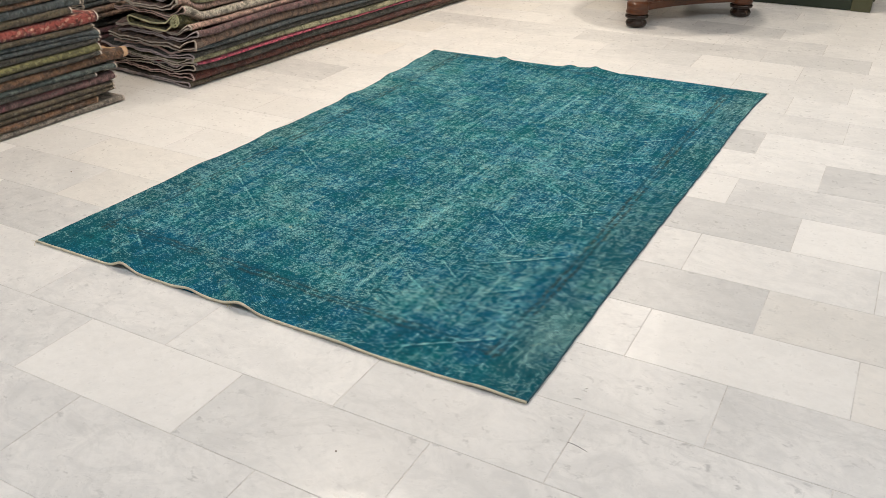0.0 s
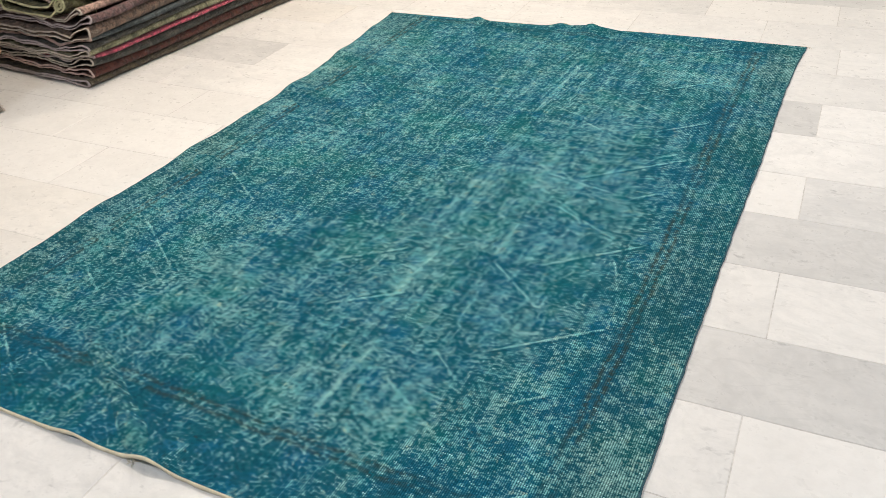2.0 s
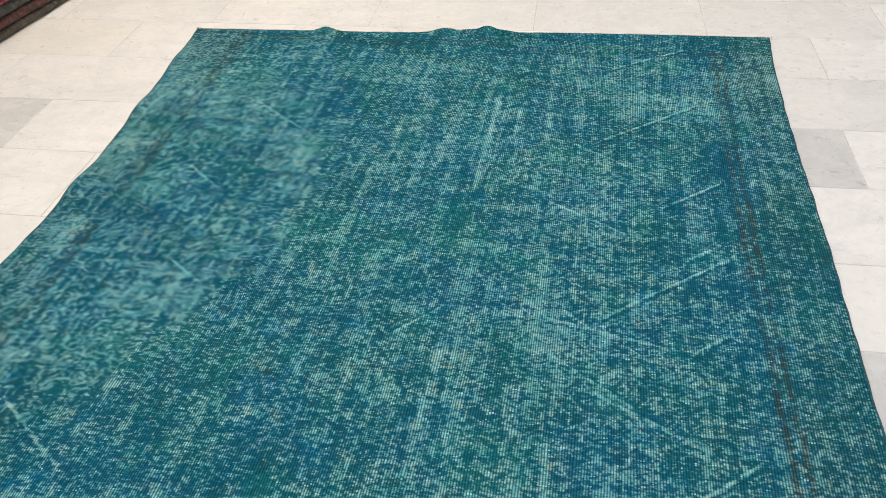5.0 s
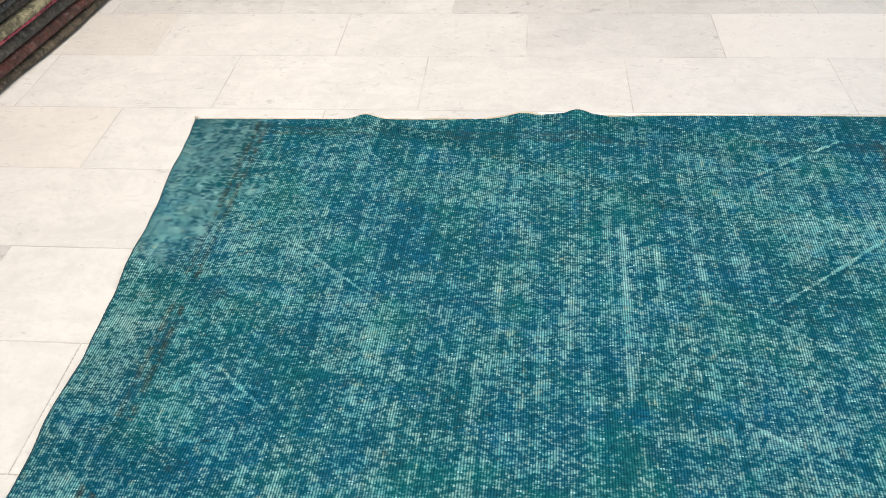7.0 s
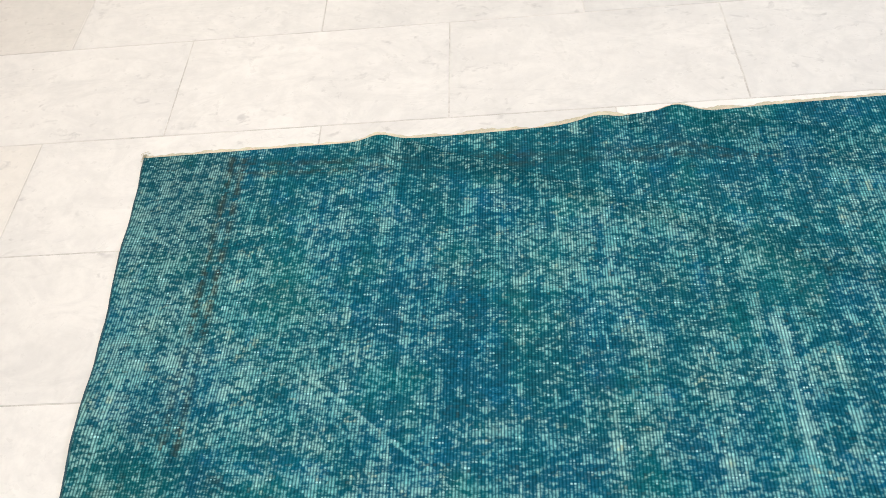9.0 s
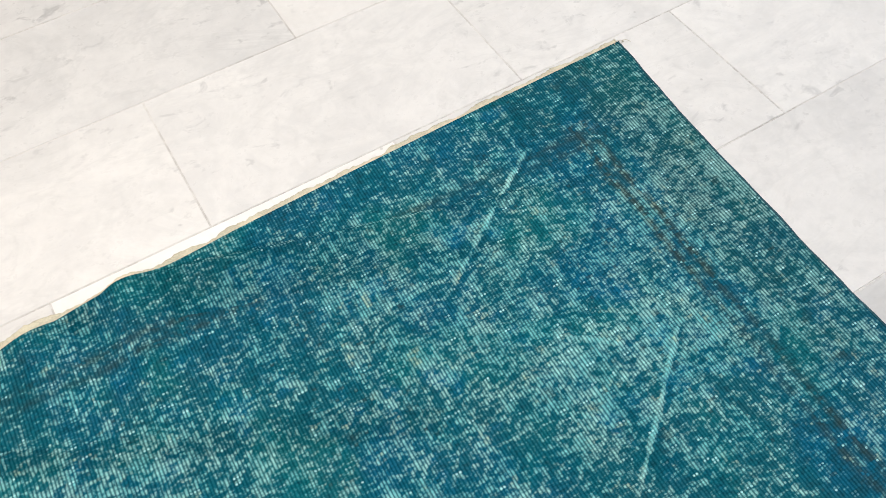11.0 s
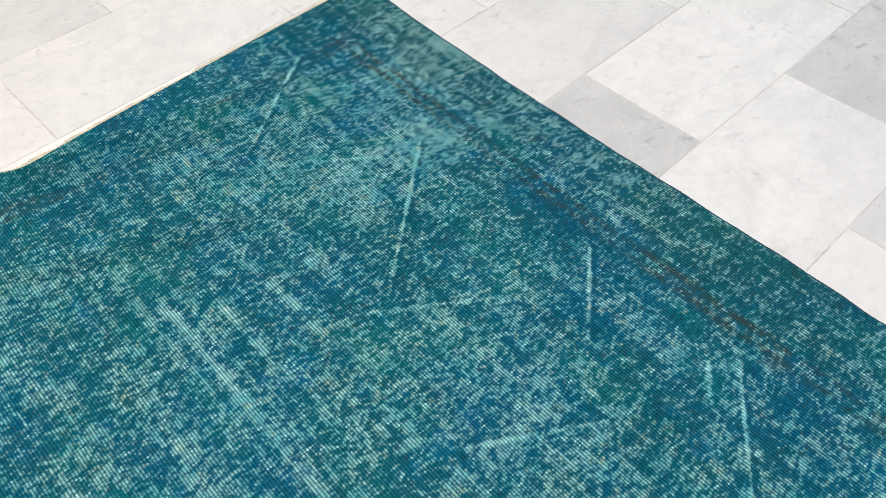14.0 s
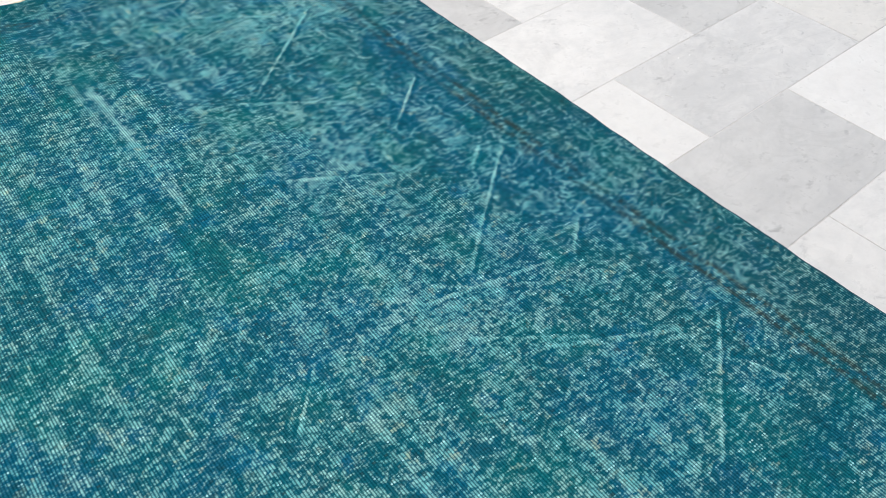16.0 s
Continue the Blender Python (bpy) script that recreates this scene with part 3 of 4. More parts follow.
    def cord(name, us, vs, out, rx, rz, mat, label, lift=0.0, ragged=0.0):
        """A bound or woven edge that follows one side of the rug; out: the way from the rug, rx and rz: its half width and half height."""
        n, sides = len(us), 8
        px, py, pz = rug_surface(us, vs)
        verts, faces = [], []
        for q in range(n):
            w = rx * (1 + ragged * noise.noise((q * 0.11, rx * 90, 1.0)) + 0.5 * ragged * noise.noise((q * 0.6, 2, rx * 50)))
            for s in range(sides):
                a = 2 * math.pi * s / sides
                off = w * (math.cos(a) + 0.7)
                verts.append((px[q] + out[0] * off, py[q] + out[1] * off, max(0.0006, pz[q] - PILE / 2 + lift + rz * math.sin(a))))
        for q in range(n - 1):
            for s in range(sides):
                faces.append((q * sides + s, q * sides + (s + 1) % sides, (q + 1) * sides + (s + 1) % sides, (q + 1) * sides + s))
        faces += [tuple(range(sides)), tuple(range((n - 1) * sides, n * sides))]
        mesh_object(name, verts, faces, mat, root, label, smooth=True)

    s = np.linspace(0, 1, 500)
    cord("near_end", s, 0 * s, (0, -1), 0.0035, 0.0048, CREAM_EDGE, "cream cotton woven end", 0.0008, 0.35)
    cord("far_end", s, 0 * s + 1, (0, 1), 0.0066, 0.0022, CREAM_EDGE, "cream cotton woven end", -0.001, 0.6)
    cord("side_binding", 0 * s, s, (-1, 0), 0.0025, 0.0034, NAVY_EDGE, "dark blue overcast side", 0.0, 0.3)
    cord("side_binding", 0 * s + 1, s, (1, 0), 0.0025, 0.0034, NAVY_EDGE, "dark blue overcast side", 0.0, 0.3)
    dice = random.Random(8)
    for cu, cv, dx, dy, n in ((0.0, 1.0, -0.6, 0.8, 14), (1.0, 1.0, 0.6, 0.8, 8), (0.0, 0.0, -0.8, -0.4, 7), (0.47, 0.0, 0.0, -1.0, 6)):
        tv, tf = [], []
        px, py, pz = (float(q[0]) for q in rug_surface(np.array([cu]), np.array([cv])))
        for q in range(n):
            x0, y0 = px + dice.uniform(-0.010, 0.010), py + dice.uniform(-0.006, 0.006)
            a = math.atan2(dy, dx) + dice.uniform(-0.9, 0.9)
            bend, long_ = dice.uniform(-1.5, 1.5), dice.uniform(0.007, 0.022)
            base = len(tv)
            for k in range(6):
                f = k / 5
                b = a + bend * f
                wx, wy = -0.0008 * math.sin(b), 0.0008 * math.cos(b)
                cx, cy, cz = x0 + long_ * f * math.cos(b), y0 + long_ * f * math.sin(b), pz * (1 - f) ** 2 + 0.0012 + 0.002 * math.sin(3 * f + q)
                tv += [(cx - wx, cy - wy, cz), (cx + wx, cy + wy, cz), (cx, cy, cz + 0.001)]
            for k in range(5):
                c = base + 3 * k
                tf += [(c, c + 3, c + 5, c + 2), (c + 2, c + 5, c + 4, c + 1), (c + 1, c + 4, c + 3, c)]
        mesh_object("loose_threads", tv, tf, CREAM_EDGE, root, "frayed cream threads at the edge")


build_rug()


# ---- stacks of folded carpets ----
def fold_profile(depth, thick, plies, curl=False):
    """The middle line of a folded carpet in section: pairs of plies with a full fold at the front, lying flatter towards the back. Rows of distance from the front, height."""
    pts, gap = [], thick / (plies / 2)
    for p in range(plies // 2):
        zc, r = gap * (p + 0.5), gap / 2 - 0.0045
        xs = np.linspace(-depth, -r, 34)
        open_ = 0.34 + 0.66 * np.exp((xs + r) / 0.07)
        pts += [(float(a), zc - r * float(o)) for a, o in zip(xs, open_)]
        for a in np.linspace(-math.pi / 2, math.pi / 2, 9)[1:-1]:
            pts.append((-r + r * math.cos(a), zc + r * math.sin(a)))
        pts += [(float(a), zc + r * float(o)) for a, o in zip(xs[::-1], open_[::-1])]
        if p < plies // 2 - 1:
            pts.append((-depth - 0.01, zc + gap / 2))
    if curl:
        # a flat lower ply, a fold at the back, and the upper ply rolled up at its front
        top, back = thick - 0.012, -0.42
        pts = [(float(a), 0.006) for a in np.linspace(-0.06, back, 22)]
        r = (top - 0.006) / 2
        pts += [(back - 1.3 * r * math.sin(a), 0.006 + r - r * math.cos(a)) for a in np.linspace(0, math.pi, 9)[1:-1]]
        pts += [(float(a), top - 0.012 * math.sin(math.pi * (a - back) / (-0.05 - back))) for a in np.linspace(back, -0.05, 22)]
        for a in np.linspace(0, 4.4 * math.pi, 60)[1:]:
            rad = 0.034 * (1 - 0.80 * a / (4.4 * math.pi))
            pts.append((-0.05 + 1.15 * rad * math.sin(a), top - 0.034 + rad * math.cos(a)))
    return pts


def sag(x, y, z, k, end):
    """How far the pile of carpets bends up or down; the free ends are crumpled."""
    near = math.exp(-abs(y - end) / 0.10)
    crumple = noise.noise((x * 8.0, y * 2.5, z * 9.0 + k * 0.3)) + 0.38 * noise.noise((x * 26.0, y * 6.0, z * 22.0 + k))
    return 0.010 * noise.noise((x * 3.0, y * 1.1, z * 3.0)) + (0.003 + 0.019 * near) * crumple


def folded_carpet(front, y0, y1, z0, depth, thick, plies, mat, edge, label, k, group, lean=0.0, curl=False, ragged=0.022, free=0, settle=None, out=0.0, dip=0.0, tail=0.0):
    """front: the front fold's x as a function of y. lean: how far the ends are turned in the plan. free: the end that lies open to view (0 low y, 1 high y).
    settle: how far it sinks, by y. out: how far its front bulges. dip: how far its end hangs behind the fold. tail: how far the bare web sticks out."""
    root = tagged(new("folded_carpet"), label, "folded carpet", group)
    prof = fold_profile(depth, thick, plies, curl)
    ply = 0.0032
    p = np.array(prof)
    d = np.gradient(p, axis=0)
    d /= np.linalg.norm(d, axis=1)[:, None] + 1e-9
    nrm = np.stack([-d[:, 1], d[:, 0]], 1)
    ring = np.concatenate([p + nrm * ply, (p - nrm * ply)[::-1]])
    m = len(ring)
    steps = 9 + int((y1 - y0) / 0.16)
    w = np.linspace(0, 1, steps)
    w = w**1.7 if free == 0 else 1 - (1 - w) ** 1.7
    ys = y0 + (y1 - y0) * w
    end = y0 if free == 0 else y1
    verts, faces = [], []
    for y in ys:
        fx = front(y) + out * math.exp(-abs(y - end) / 0.9) + ragged * (noise.noise((y * 1.6, k * 3.7, 0.5)) + 0.35 * noise.noise((y * 7.0, k * 2.3, 0.9)))
        low = settle(y) if settle else 0.0
        for a, b in ring:
            zz = z0 + b
            wobble = sag(a, y, zz, k, end) * min(1.0, zz / 0.06) * (0.3 if curl else 1.0)
            wobble -= dip * math.exp(-abs(y - end) / 0.25) * min(1.0, max(0.0, (-a - 0.03) / 0.10))
            verts.append((fx + a, y + lean * a + 0.010 * noise.noise((a * 9, k, zz * 20)), max(0.001, zz + wobble + low)))
    for q in range(steps - 1):
        for s in range(m):
            t = (s + 1) % m
            faces.append((q * m + s, q * m + t, (q + 1) * m + t, (q + 1) * m + s))
    mesh_object("woollen_sheet", verts, faces, mat, root, smooth=True)
    # the raw ends, paler than the pile, with loose threads
    half = m // 2
    dice = random.Random(k)
    for side, first, sign in ((0, 0, -1), (1, (steps - 1) * m, 1)):
        ev, ef = [], []
        for s in range(half):
            a, b = Vector(verts[first + s]), Vector(verts[first + m - 1 - s])
            reach = Vector((0, sign * (0.006 + (tail if side == free else 0.0) + 0.006 * noise.noise((s * 0.9, k, sign))), 0))
            c = (a - b) * ((0.02 if curl else -0.08) + 0.25 * noise.noise((s * 0.5, k * 1.7, 4)))
            ev += [a + c, b - c, a + c + reach, b - c + reach]
        for s in range(half - 1):
            q, r = 4 * s, 4 * s + 4
            ef += [(q + 2, q + 3, r + 3, r + 2), (q, q + 2, r + 2, r), (q + 3, q + 1, r + 1, r + 3)]
        if side == free:
            for s in range(half - 1):
                a, b, c = ev[4 * s + 2], ev[4 * s + 3], ev[4 * s + 6]
                for n in range(6):
                    at = a.lerp(c, dice.random()).lerp(b, dice.random())
                    tip = at + Vector((dice.uniform(-0.006, 0.006), sign * dice.uniform(0.001, 0.006), dice.uniform(-0.004, 0.003)))
                    wide = Vector((dice.uniform(-1, 1), 0, dice.uniform(-1, 1))) * 0.0017
                    q = len(ev)
                    ev += [at - wide, at + wide, tip + wide * 0.5, tip - wide * 0.5]
                    ef.append((q, q + 1, q + 2, q + 3))
        mesh_object("raw_end", ev, ef, edge, root, "pale frayed carpet end")
    return root


def big_front(y):
    return -2.775 + 0.078 * (y - 1.56)


def left_front(y):
    return -2.955 + 0.045 * (y - 0.5)


def back_front(y):
    return -3.62 + 0.05 * (y - 1.56)


def above_roll(y):
    """The carpets over the short rolled one sink down behind it."""
    t = min(1.0, max(0.0, (y - 1.575) / 0.125))
    return -0.062 * t * t * (3 - 2 * t)


# colour, thickness, bulge of each carpet from the floor up
BIG_STACK = [
    ("olive", 0.034, 0.0, "dark olive"), ("maroon", 0.042, 0.012, "dull maroon"), ("dark", 0.046, 0.03, "dark grey"), ("pink", 0.016, 0.04, "thin pink"),
    ("sage", 0.034, 0.05, "sage green"), ("dark", 0.032, 0.06, "dark grey"), ("slate", 0.024, 0.07, "dark slate"), ("brown", 0.056, 0.085, "reddish brown"),
    ("plum", 0.034, 0.095, "plum"), ("rose", 0.030, 0.05, "faded rose brown"), ("lime", 0.064, -0.01, "yellow green rolled"), ("beige", 0.046, 0.02, "beige grey"),
    ("rose", 0.036, 0.0, "rose brown"), ("sage", 0.036, 0.0, "grey green"), ("rose", 0.040, 0.01, "faded brown"), ("grey", 0.042, 0.0, "grey brown"),
    ("beige", 0.036, 0.0, "grey beige"), ("brown", 0.038, 0.01, "brown"), ("grey", 0.045, 0.0, "dusty grey"),
]
z = 0.002
for k, (tone, thick, bulge, words) in enumerate(BIG_STACK):
    rolled = tone == "lime"
    folded_carpet(big_front, 1.56 + 0.03 * noise.noise((k * 1.9, 0.3, 2)), 1.69 if rolled else 5.05 + 0.15 * noise.noise((k * 1.3, 4, 2)), z, (0.74 if k < 8 else 0.62) + 0.10 * noise.noise((k * 1.7, 7, 1)), thick, 2,
                  CARPETS[tone], LIME_EDGE if rolled else (MAUVE_EDGE, ROSE_EDGE, PALE_EDGE, MAUVE_EDGE, PALE_EDGE)[k % 5], words + " carpet folded in a tall stack", k, "carpets of the long stack", lean=-0.06, curl=rolled, out=bulge,
                  settle=above_roll if k > 9 else None, dip=0.16 * z if k < 10 else 0.055)
    z += thick
BACK_STACK = [("dark", 0.07), ("maroon", 0.06), ("plum", 0.07), ("dark", 0.06), ("brown", 0.07), ("slate", 0.06), ("maroon", 0.07), ("dark", 0.06), ("olive", 0.07), ("dark", 0.06)]
z = 0.002
for k, (tone, thick) in enumerate(BACK_STACK):
    folded_carpet(back_front, 1.62 + 0.05 * noise.noise((k * 2.3, 0.6, 2)), 4.6, z, 0.72, thick, 4,
                  CARPETS[tone], PALE_EDGE, "dark carpet folded in a stack by the wall", k + 70, "carpets of the rear stack")
    z += thick
LEFT_STACK = [
    ("grey", 0.034, 2, "grey brown", 0.05), ("orange", 0.034, 2, "brown patterned", -0.11), ("olive", 0.050, 4, "dark olive", 0.0), ("plum", 0.042, 2, "plum", 0.02),
    ("dark", 0.028, 2, "dark grey", -0.10), ("teal", 0.030, 2, "grey teal", 0.03), ("orange", 0.046, 2, "brown and orange", 0.10), ("dark", 0.020, 2, "dark grey", -0.05),
    ("lime", 0.040, 2, "yellow green patterned", -0.04), ("dark", 0.034, 2, "dark grey", -0.04), ("slate", 0.050, 4, "slate blue", -0.03), ("olive", 0.028, 2, "dark olive", -0.06),
    ("floral", 0.054, 2, "red floral", -0.03), ("olive", 0.040, 2, "dark olive brown", -0.16), ("slate", 0.040, 2, "dark grey teal", -0.10), ("orange", 0.026, 2, "orange", -0.10),
    ("dark", 0.036, 2, "dark grey", -0.18), ("maroon", 0.036, 2, "maroon", -0.14),
]
z = 0.002
for k, (tone, thick, plies, words, reach) in enumerate(LEFT_STACK):
    folded_carpet(left_front, -0.95 + 0.04 * noise.noise((k, 3, 3)), 1.17 + reach, z, 0.66, thick, plies,
                  CARPETS[tone], TAN_EDGE if tone == "orange" else PALE_EDGE, words + " carpet folded in a stack on the floor", k + 40, "carpets of the short stack", free=1, tail=0.02 if words == "brown and orange" else 0.0)
    z += thick


# ---- round table on a three-footed base ----
def build_table():
    cx, cy = -1.035, 4.63
    root = tagged(new("round_table"), "round polished brown table on a three-footed pedestal with black bun feet", "table")
    root.location = (cx, cy, 0)
    angles = [math.atan2(4.127 - cy, -1.117 - cx) + k * 2 * math.pi / 3 for k in range(3)]
    for a in angles:
        fx, fy = 0.505 * math.cos(a), 0.505 * math.sin(a)
        prof = [(0.045, 0.0), (0.066, 0.008), (0.074, 0.028), (0.066, 0.046), (0.056, 0.052), (0.058, 0.056), (0.078, 0.066), (0.080, 0.080), (0.066, 0.090), (0.05, 0.092)]
        drum = [(0.060, 0.088), (0.074, 0.093), (0.078, 0.105), (0.072, 0.115), (0.074, 0.135), (0.076, 0.16), (0.068, 0.172), (0.05, 0.176)]
        mesh_object("corner_drum", *lathe(drum, 28, fx, fy), WOOD, root, "turned brown drum", smooth=True)
        mesh_object("bun_foot", *lathe(prof, 28, fx, fy), BLACK_LACQUER, root, "turned black lacquered foot", smooth=True)
    # platform with three concave sides
    outline = []
    for k, a in enumerate(angles):
        b = angles[(k + 1) % 3]
        if b < a:
            b += 2 * math.pi
        ca = Vector((0.535 * math.cos(a), 0.535 * math.sin(a)))
        side = Vector((-math.sin(a), math.cos(a))) * 0.048
        cb = Vector((0.535 * math.cos(b), 0.535 * math.sin(b)))
        sideb = Vector((-math.sin(b), math.cos(b))) * 0.048
        outline += [ca - side, ca + side]
        start, end, mid = ca + side - ca * 0.22, cb - sideb - cb * 0.22, Vector((math.cos((a + b) / 2), math.sin((a + b) / 2))) * 0.17
        for t in np.linspace(0, 1, 12):
            outline.append(start * (1 - t) ** 2 + mid * 2 * t * (1 - t) + end * t * t)
    bm = bmesh.new()
    f = bm.faces.new([bm.verts.new((p.x, p.y, 0.102)) for p in outline])
    up = bmesh.ops.extrude_face_region(bm, geom=[f])
    bmesh.ops.translate(bm, vec=(0, 0, 0.055), verts=[w for w in up["geom"] if isinstance(w, bmesh.types.BMVert)])
    bmesh.ops.recalc_face_normals(bm, faces=bm.faces[:])
    bmesh.ops.bevel(bm, geom=[e for e in bm.edges if abs(e.verts[0].co.z - e.verts[1].co.z) < 1e-5], offset=0.006, segments=2, affect="EDGES")
    part("platform", bm, WOOD, root, "three-cornered brown platform with hollow sides")
    prof = [(0.30, 0.156), (0.31, 0.175), (0.27, 0.20), (0.16, 0.235), (0.10, 0.26), (0.085, 0.30), (0.11, 0.38), (0.12, 0.46), (0.09, 0.56), (0.08, 0.62), (0.13, 0.66), (0.16, 0.69), (0.16, 0.705)]
    mesh_object("pedestal", *lathe(prof, 36), BLACK_LACQUER, root, "turned dark column", smooth=True)
    prof = [(0.46, 0.70), (0.50, 0.70), (0.515, 0.71), (0.52, 0.73), (0.515, 0.745), (0.50, 0.75)]
    mesh_object("tabletop", *lathe(prof, 64), WOOD, root)


build_table()


# ---- green painted cabinet ----
def build_cabinet():
    root = tagged(new("cabinet"), "dark green painted wooden cabinet with lighter olive corner posts", "cabinet")
    root.location = (0.25, 5.36, 0)
    root.rotation_euler = (0, 0, radians(2.0))
    for x, y in ((-0.135, 0.0), (-1.35, 0.0), (-0.135, 0.42), (-1.35, 0.42)):
        part("corner_post", box(x, x + 0.135, y, y + 0.10, 0, 0.90, 0.006), OLIVE_PAINT, root, "olive green post")
    part("body", box(-1.30, -0.05, 0.03, 0.49, 0.012, 0.885, 0.004), GREEN_PAINT, root)
    part("plinth", box(-1.213, -0.137, 0.012, 0.028, 0.004, 0.075, 0.003), GREEN_PAINT, root)
    for k in range(2):
        x = -1.205 + k * 0.537
        door = part("door", box(x, x + 0.525, 0.008, 0.029, 0.09, 0.86, 0.004), GREEN_PAINT, root)
        part("door_panel", box(x + 0.07, x + 0.455, 0.002, 0.0075, 0.16, 0.79, 0.002), GREEN_PAINT, door)
    part("cabinet_top", box(-1.38, 0.03, -0.03, 0.55, 0.901, 0.93, 0.006), OLIVE_PAINT, root)


build_cabinet()


# ---- crumbs, lint and a hair on the floor ----
# from x, y to x, y, and the bow of each scrap
LINT_ROWS = [
    (0.100, 0.082, 0.122, 0.085, 0.004), (0.108, 0.124, 0.122, 0.126, 0.002), (0.111, 0.137, 0.117, 0.140, 0.001),
    (0.322, 1.752, 0.329, 1.761, 0.001), (0.354, 1.748, 0.362, 1.751, 0.001), (0.184, 1.676, 0.192, 1.659, 0.002),
]
HAIR = (0.152, -0.087, 0.208, -0.095)
LINT = plain("white_lint", (0.93, 0.93, 0.92), 0.5, 400, 0.1)


def crumb(x, y, size, words):
    bm = bmesh.new()
    bmesh.ops.create_icosphere(bm, subdivisions=2, radius=size)
    for q in bm.verts:
        q.co *= 1 + 0.35 * noise.noise(q.co * 400 + Vector((x, y, 0)))
        q.co.z *= 0.6
    ob = part("crumb", bm, WOOD)
    ob.location = (x, y, 0.55 * size)
    tagged(ob, words, "crumb")


def thread(name, x0, y0, x1, y1, bow, radius, mat, words, category):
    """A short thread lying on the floor from one place to the other, bowed to one side."""
    verts, faces, n, sides = [], [], 9, 6
    dx, dy = x1 - x0, y1 - y0
    long_ = math.hypot(dx, dy)
    for q in range(n):
        f = q / (n - 1)
        side = bow * math.sin(math.pi * f) + 0.15 * bow * math.sin(7 * f)
        cx, cy = x0 + dx * f - dy / long_ * side, y0 + dy * f + dx / long_ * side
        w = radius * (0.55 + 0.45 * math.sin(math.pi * (0.08 + 0.84 * f)))
        for k in range(sides):
            a = 2 * math.pi * k / sides
            verts.append((cx - dy / long_ * w * math.cos(a), cy + dx / long_ * w * math.cos(a), radius * 1.05 + w * math.sin(a)))
    for q in range(n - 1):
        for k in range(sides):
            faces.append((q * sides + k, q * sides + (k + 1) % sides, (q + 1) * sides + (k + 1) % sides, (q + 1) * sides + k))
    faces += [tuple(reversed(range(sides))), tuple(range((n - 1) * sides, n * sides))]
    tagged(mesh_object(name, verts, faces, mat, smooth=True), words, category)


crumb(-0.324, -0.401, 0.0022, "tiny dark brown crumb lying on a marble tile")
crumb(-2.364, 0.437, 0.0028, "tiny dark crumb lying on a pale marble tile")
crumb(-2.634, 2.594, 0.0050, "small dark crumb on the floor beside the carpet stack")
for row in LINT_ROWS:
    thread("lint", *row, 0.0008, LINT, "tiny white scrap of lint on a marble tile", "lint")
thread("hair", *HAIR, 0.004, 0.0005, BLACK_LACQUER, "short dark hair lying on a marble tile", "hair")


# ---- marble floor ----
ground = tagged(part("floor", box(X0, X1, Y0, Y1, -0.03, -0.0011), GROUT), "pale grey and white marble tiles laid in half bond", "floor", kind="structure")
SLOPE = 0.033
TILT = math.atan(SLOPE)
LENGTH, JOINT = 0.597, 0.0029
# the row joints' y at x = 0.14
ROWS = [-0.84, -0.53, -0.247, 0.05, 0.333, 0.62, 0.907, 1.21, 1.511, 1.793, 2.107, 2.405, 2.722, 3.03, 3.35, 3.655, 3.955, 4.255]
# a joint's x in each of those rows
SHIFT = [0.15, -0.135, 0.155, 0.446, 0.146, 0.44, 0.142, 0.437, 0.142, 0.436, 0.127, 0.45, 0.137, 0.39, 0.085, 0.42, 0.128, -0.18]
while ROWS[0] > Y0:
    ROWS.insert(0, ROWS[0] - 0.299)
    SHIFT.insert(0, SHIFT[1] + 0.005)
FIRST = len(ROWS) - 18
while ROWS[-1] < Y1:
    ROWS.append(ROWS[-1] + 0.30)
    SHIFT.append(SHIFT[-2] - 0.004)
# rows by number from y = -0.84, tiles by number from the joint named above (0: the tile to its right)
TONES = {
    (13, -5): "white", (13, -4): "white", (12, -5): "cream", (12, -4): "white", (11, -5): "white", (10, -4): "white",
    (0, -3): "pale", (0, -2): "pale", (0, -1): "pale", (0, 0): "grey", (1, -3): "pale", (1, -2): "bright", (1, -1): "grey", (1, 0): "pale",
    (2, -4): "white", (2, -3): "pale", (2, -2): "white", (2, -1): "grey", (2, 0): "pale", (3, -5): "pale", (3, -4): "white", (3, -1): "grey",
    (3, 0): "pale", (4, -5): "white", (4, -4): "cream", (4, -1): "white", (4, 0): "bright", (4, 1): "cream", (5, -5): "cream", (5, -1): "grey",
    (5, 0): "cream", (6, -1): "white", (6, 0): "white", (7, -1): "grey", (7, 0): "bright", (8, -1): "bright", (8, 0): "pale", (9, -1): "white",
    (9, 0): "grey", (10, -1): "grey", (10, 0): "white", (11, -1): "white", (11, 0): "white", (12, -1): "white", (12, 0): "white", (13, -3): "white",
    (13, -2): "white", (13, -1): "white", (13, 0): "white", (14, -5): "cream", (14, -4): "white", (14, -3): "white", (14, -2): "grey",
    (14, -1): "bright", (14, 0): "white", (15, -5): "pale", (15, -4): "pale", (15, -3): "grey", (15, -2): "pale", (15, -1): "grey", (16, -1): "pale",
    (16, 0): "white", (17, -1): "pale", (17, 0): "white",
}
shared, spare_v, spare_f = {}, [], []
rnd = random.Random(5)
count = 0
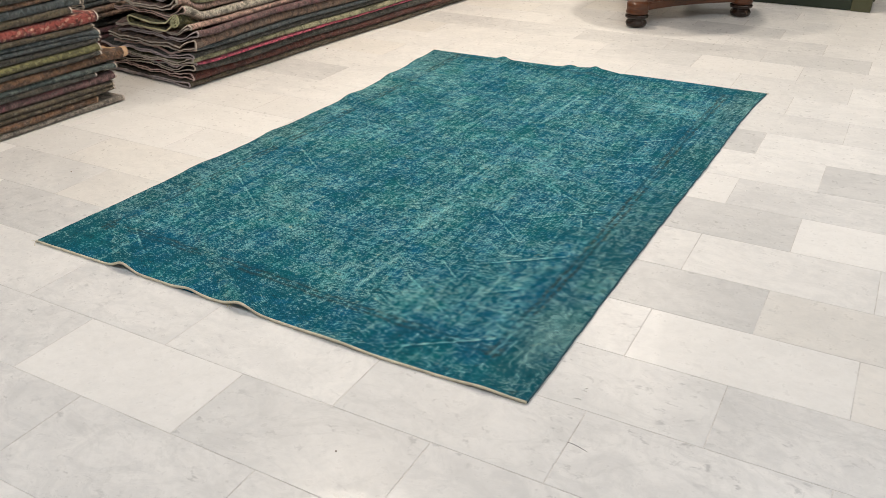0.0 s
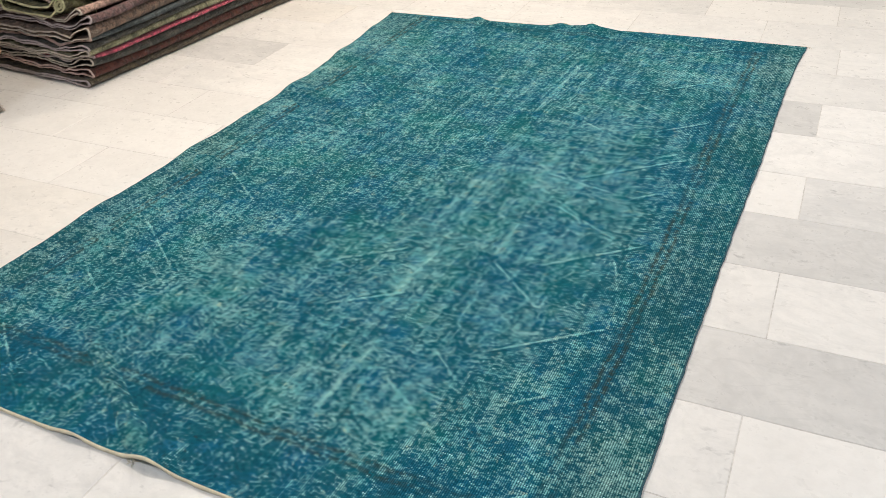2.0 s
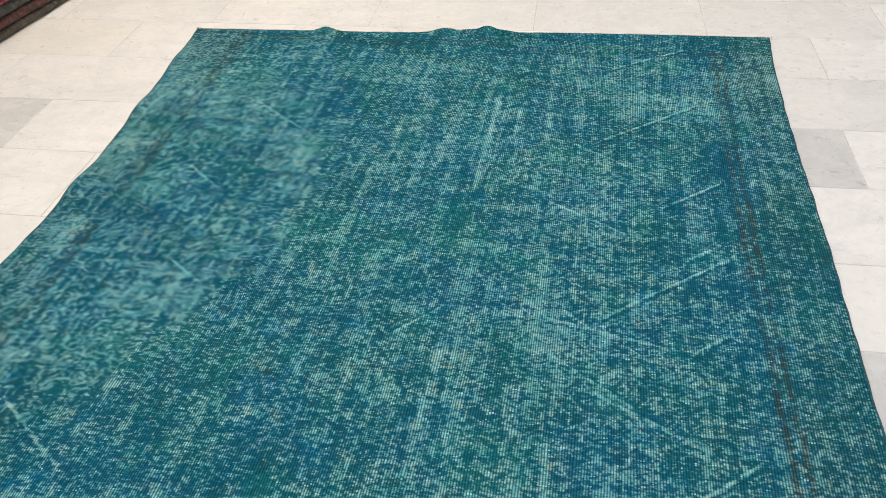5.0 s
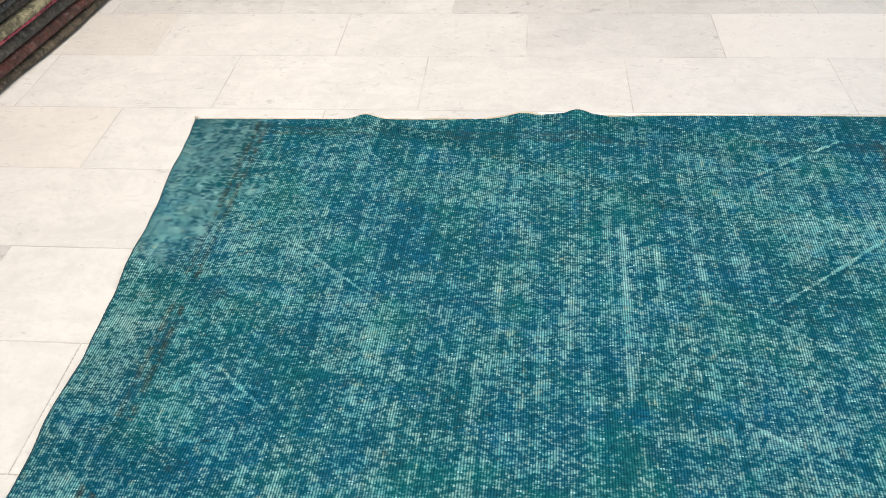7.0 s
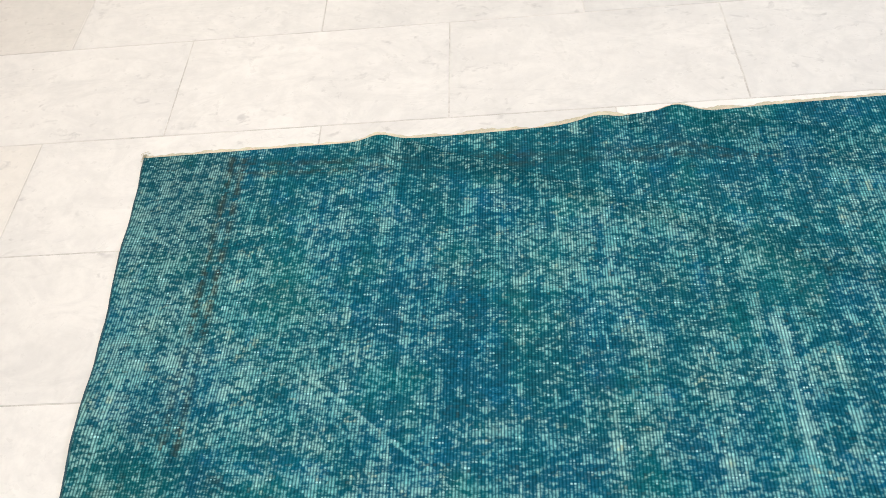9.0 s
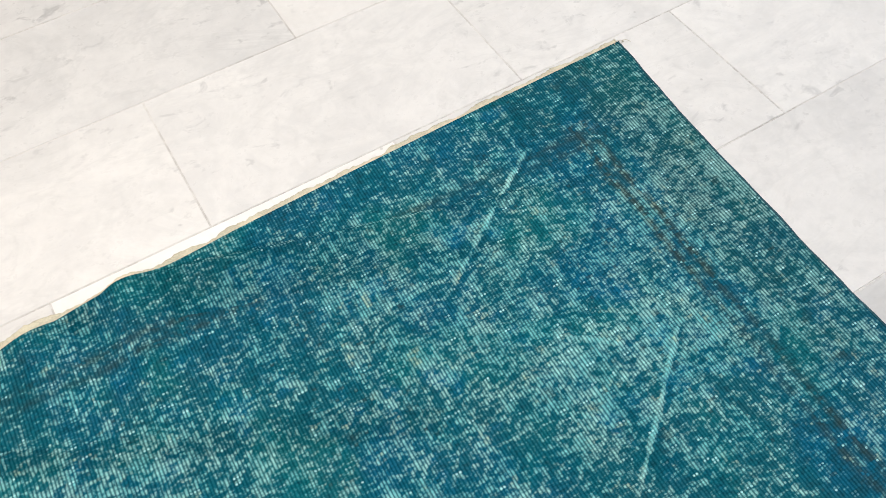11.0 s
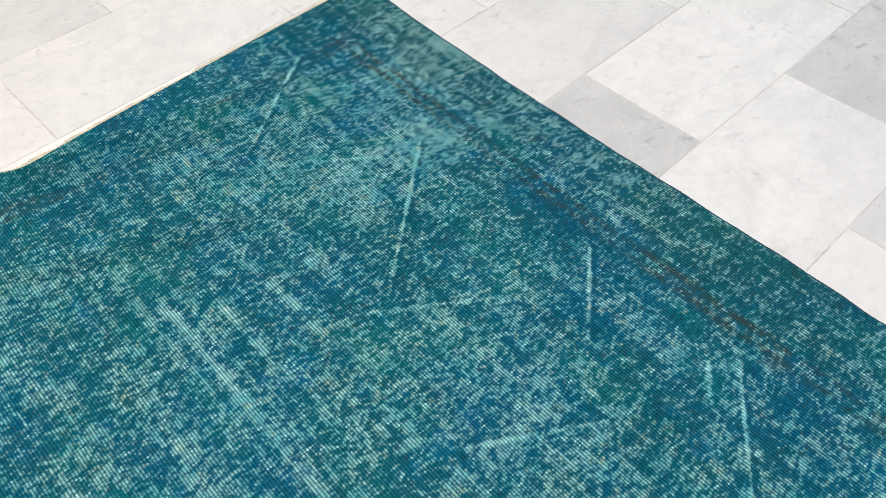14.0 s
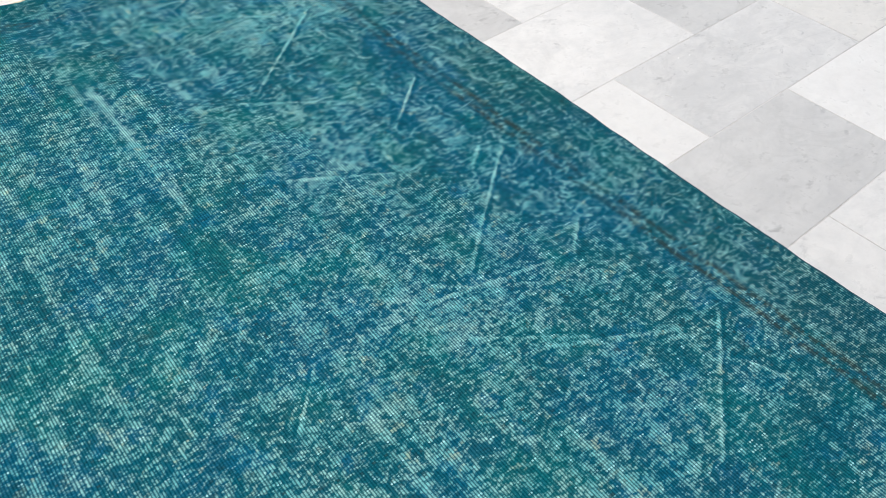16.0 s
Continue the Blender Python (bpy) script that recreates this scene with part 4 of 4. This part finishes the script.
for r in range(len(ROWS) - 1):
    h = ROWS[r + 1] - ROWS[r]
    ym = (ROWS[r] + ROWS[r + 1]) / 2
    k0 = math.floor((X0 - SHIFT[r]) / LENGTH)
    for k in range(k0, math.ceil((X1 - SHIFT[r]) / LENGTH)):
        xa, xb = SHIFT[r] + k * LENGTH, SHIFT[r] + (k + 1) * LENGTH
        if xa < X0 or xb > X1:
            xa, xb = max(xa, X0), min(xb, X1)
            if xb - xa < 0.05:
                continue
        xm = (xa + xb) / 2
        yc = ym + SLOPE * (xm - 0.14)
        if yc - h / 2 < Y0 + 0.15 or yc + h / 2 > Y1 - 0.15:
            continue
        hx, hy, e = (xb - xa - JOINT) / 2, (h - JOINT) / 2, 0.0006
        vs = [(sx * hx, sy * hy, zz) for zz in (-0.002, -e) for sx, sy in ((-1, -1), (1, -1), (1, 1), (-1, 1))]
        vs += [(sx * (hx - e), sy * (hy - e), 0.0) for sx, sy in ((-1, -1), (1, -1), (1, 1), (-1, 1))]
        fs = [(8, 9, 10, 11)] + [(b + i, b + (i + 1) % 4, b + 4 + (i + 1) % 4, b + 4 + i) for b in (0, 4) for i in range(4)]
        tone = TONES.get((r - FIRST, k))
        # floor by the stacks: paler stone stands in for stronger lamp light
        if tone is None and xm < -1.7 and yc < 1.75:
            tone = "bright"
        if tone is None:
            tone = rnd.choices(("white", "pale", "cream", "bright", "grey"), (5, 2.5 if xm > -1.5 else 0.3, 1.6 if xm < -1.5 else 0.8, 0.6 if xm > -1.5 else 0.0, 1.2 if xm > -1.5 else 0.0))[0]
        m4 = Matrix.Translation((xm, yc, -0.00005 - 0.0003 * rnd.random())) @ Matrix.Rotation(TILT, 4, "Z")
        if -3.6 < xm < 2.2 and -1.7 < yc < 6.2:
            key = (round(hx, 4), round(hy, 4), tone)
            if key not in shared:
                me = bpy.data.meshes.new("tile")
                me.from_pydata(vs, [], fs)
                me.materials.append(MARBLE[tone])
                shared[key] = me
            ob = new("tile", shared[key])
            ob.matrix_world = m4
            ob.parent = ground
            count += 1
        else:
            b = len(spare_v)
            spare_v += [tuple(m4 @ Vector(p)) for p in vs]
            spare_f += [tuple(b + i for i in f) for f in fs]
rest = mesh_object("outer_tiles", spare_v, spare_f, MARBLE["white"], ground)
tagged(rest, kind="stuff")
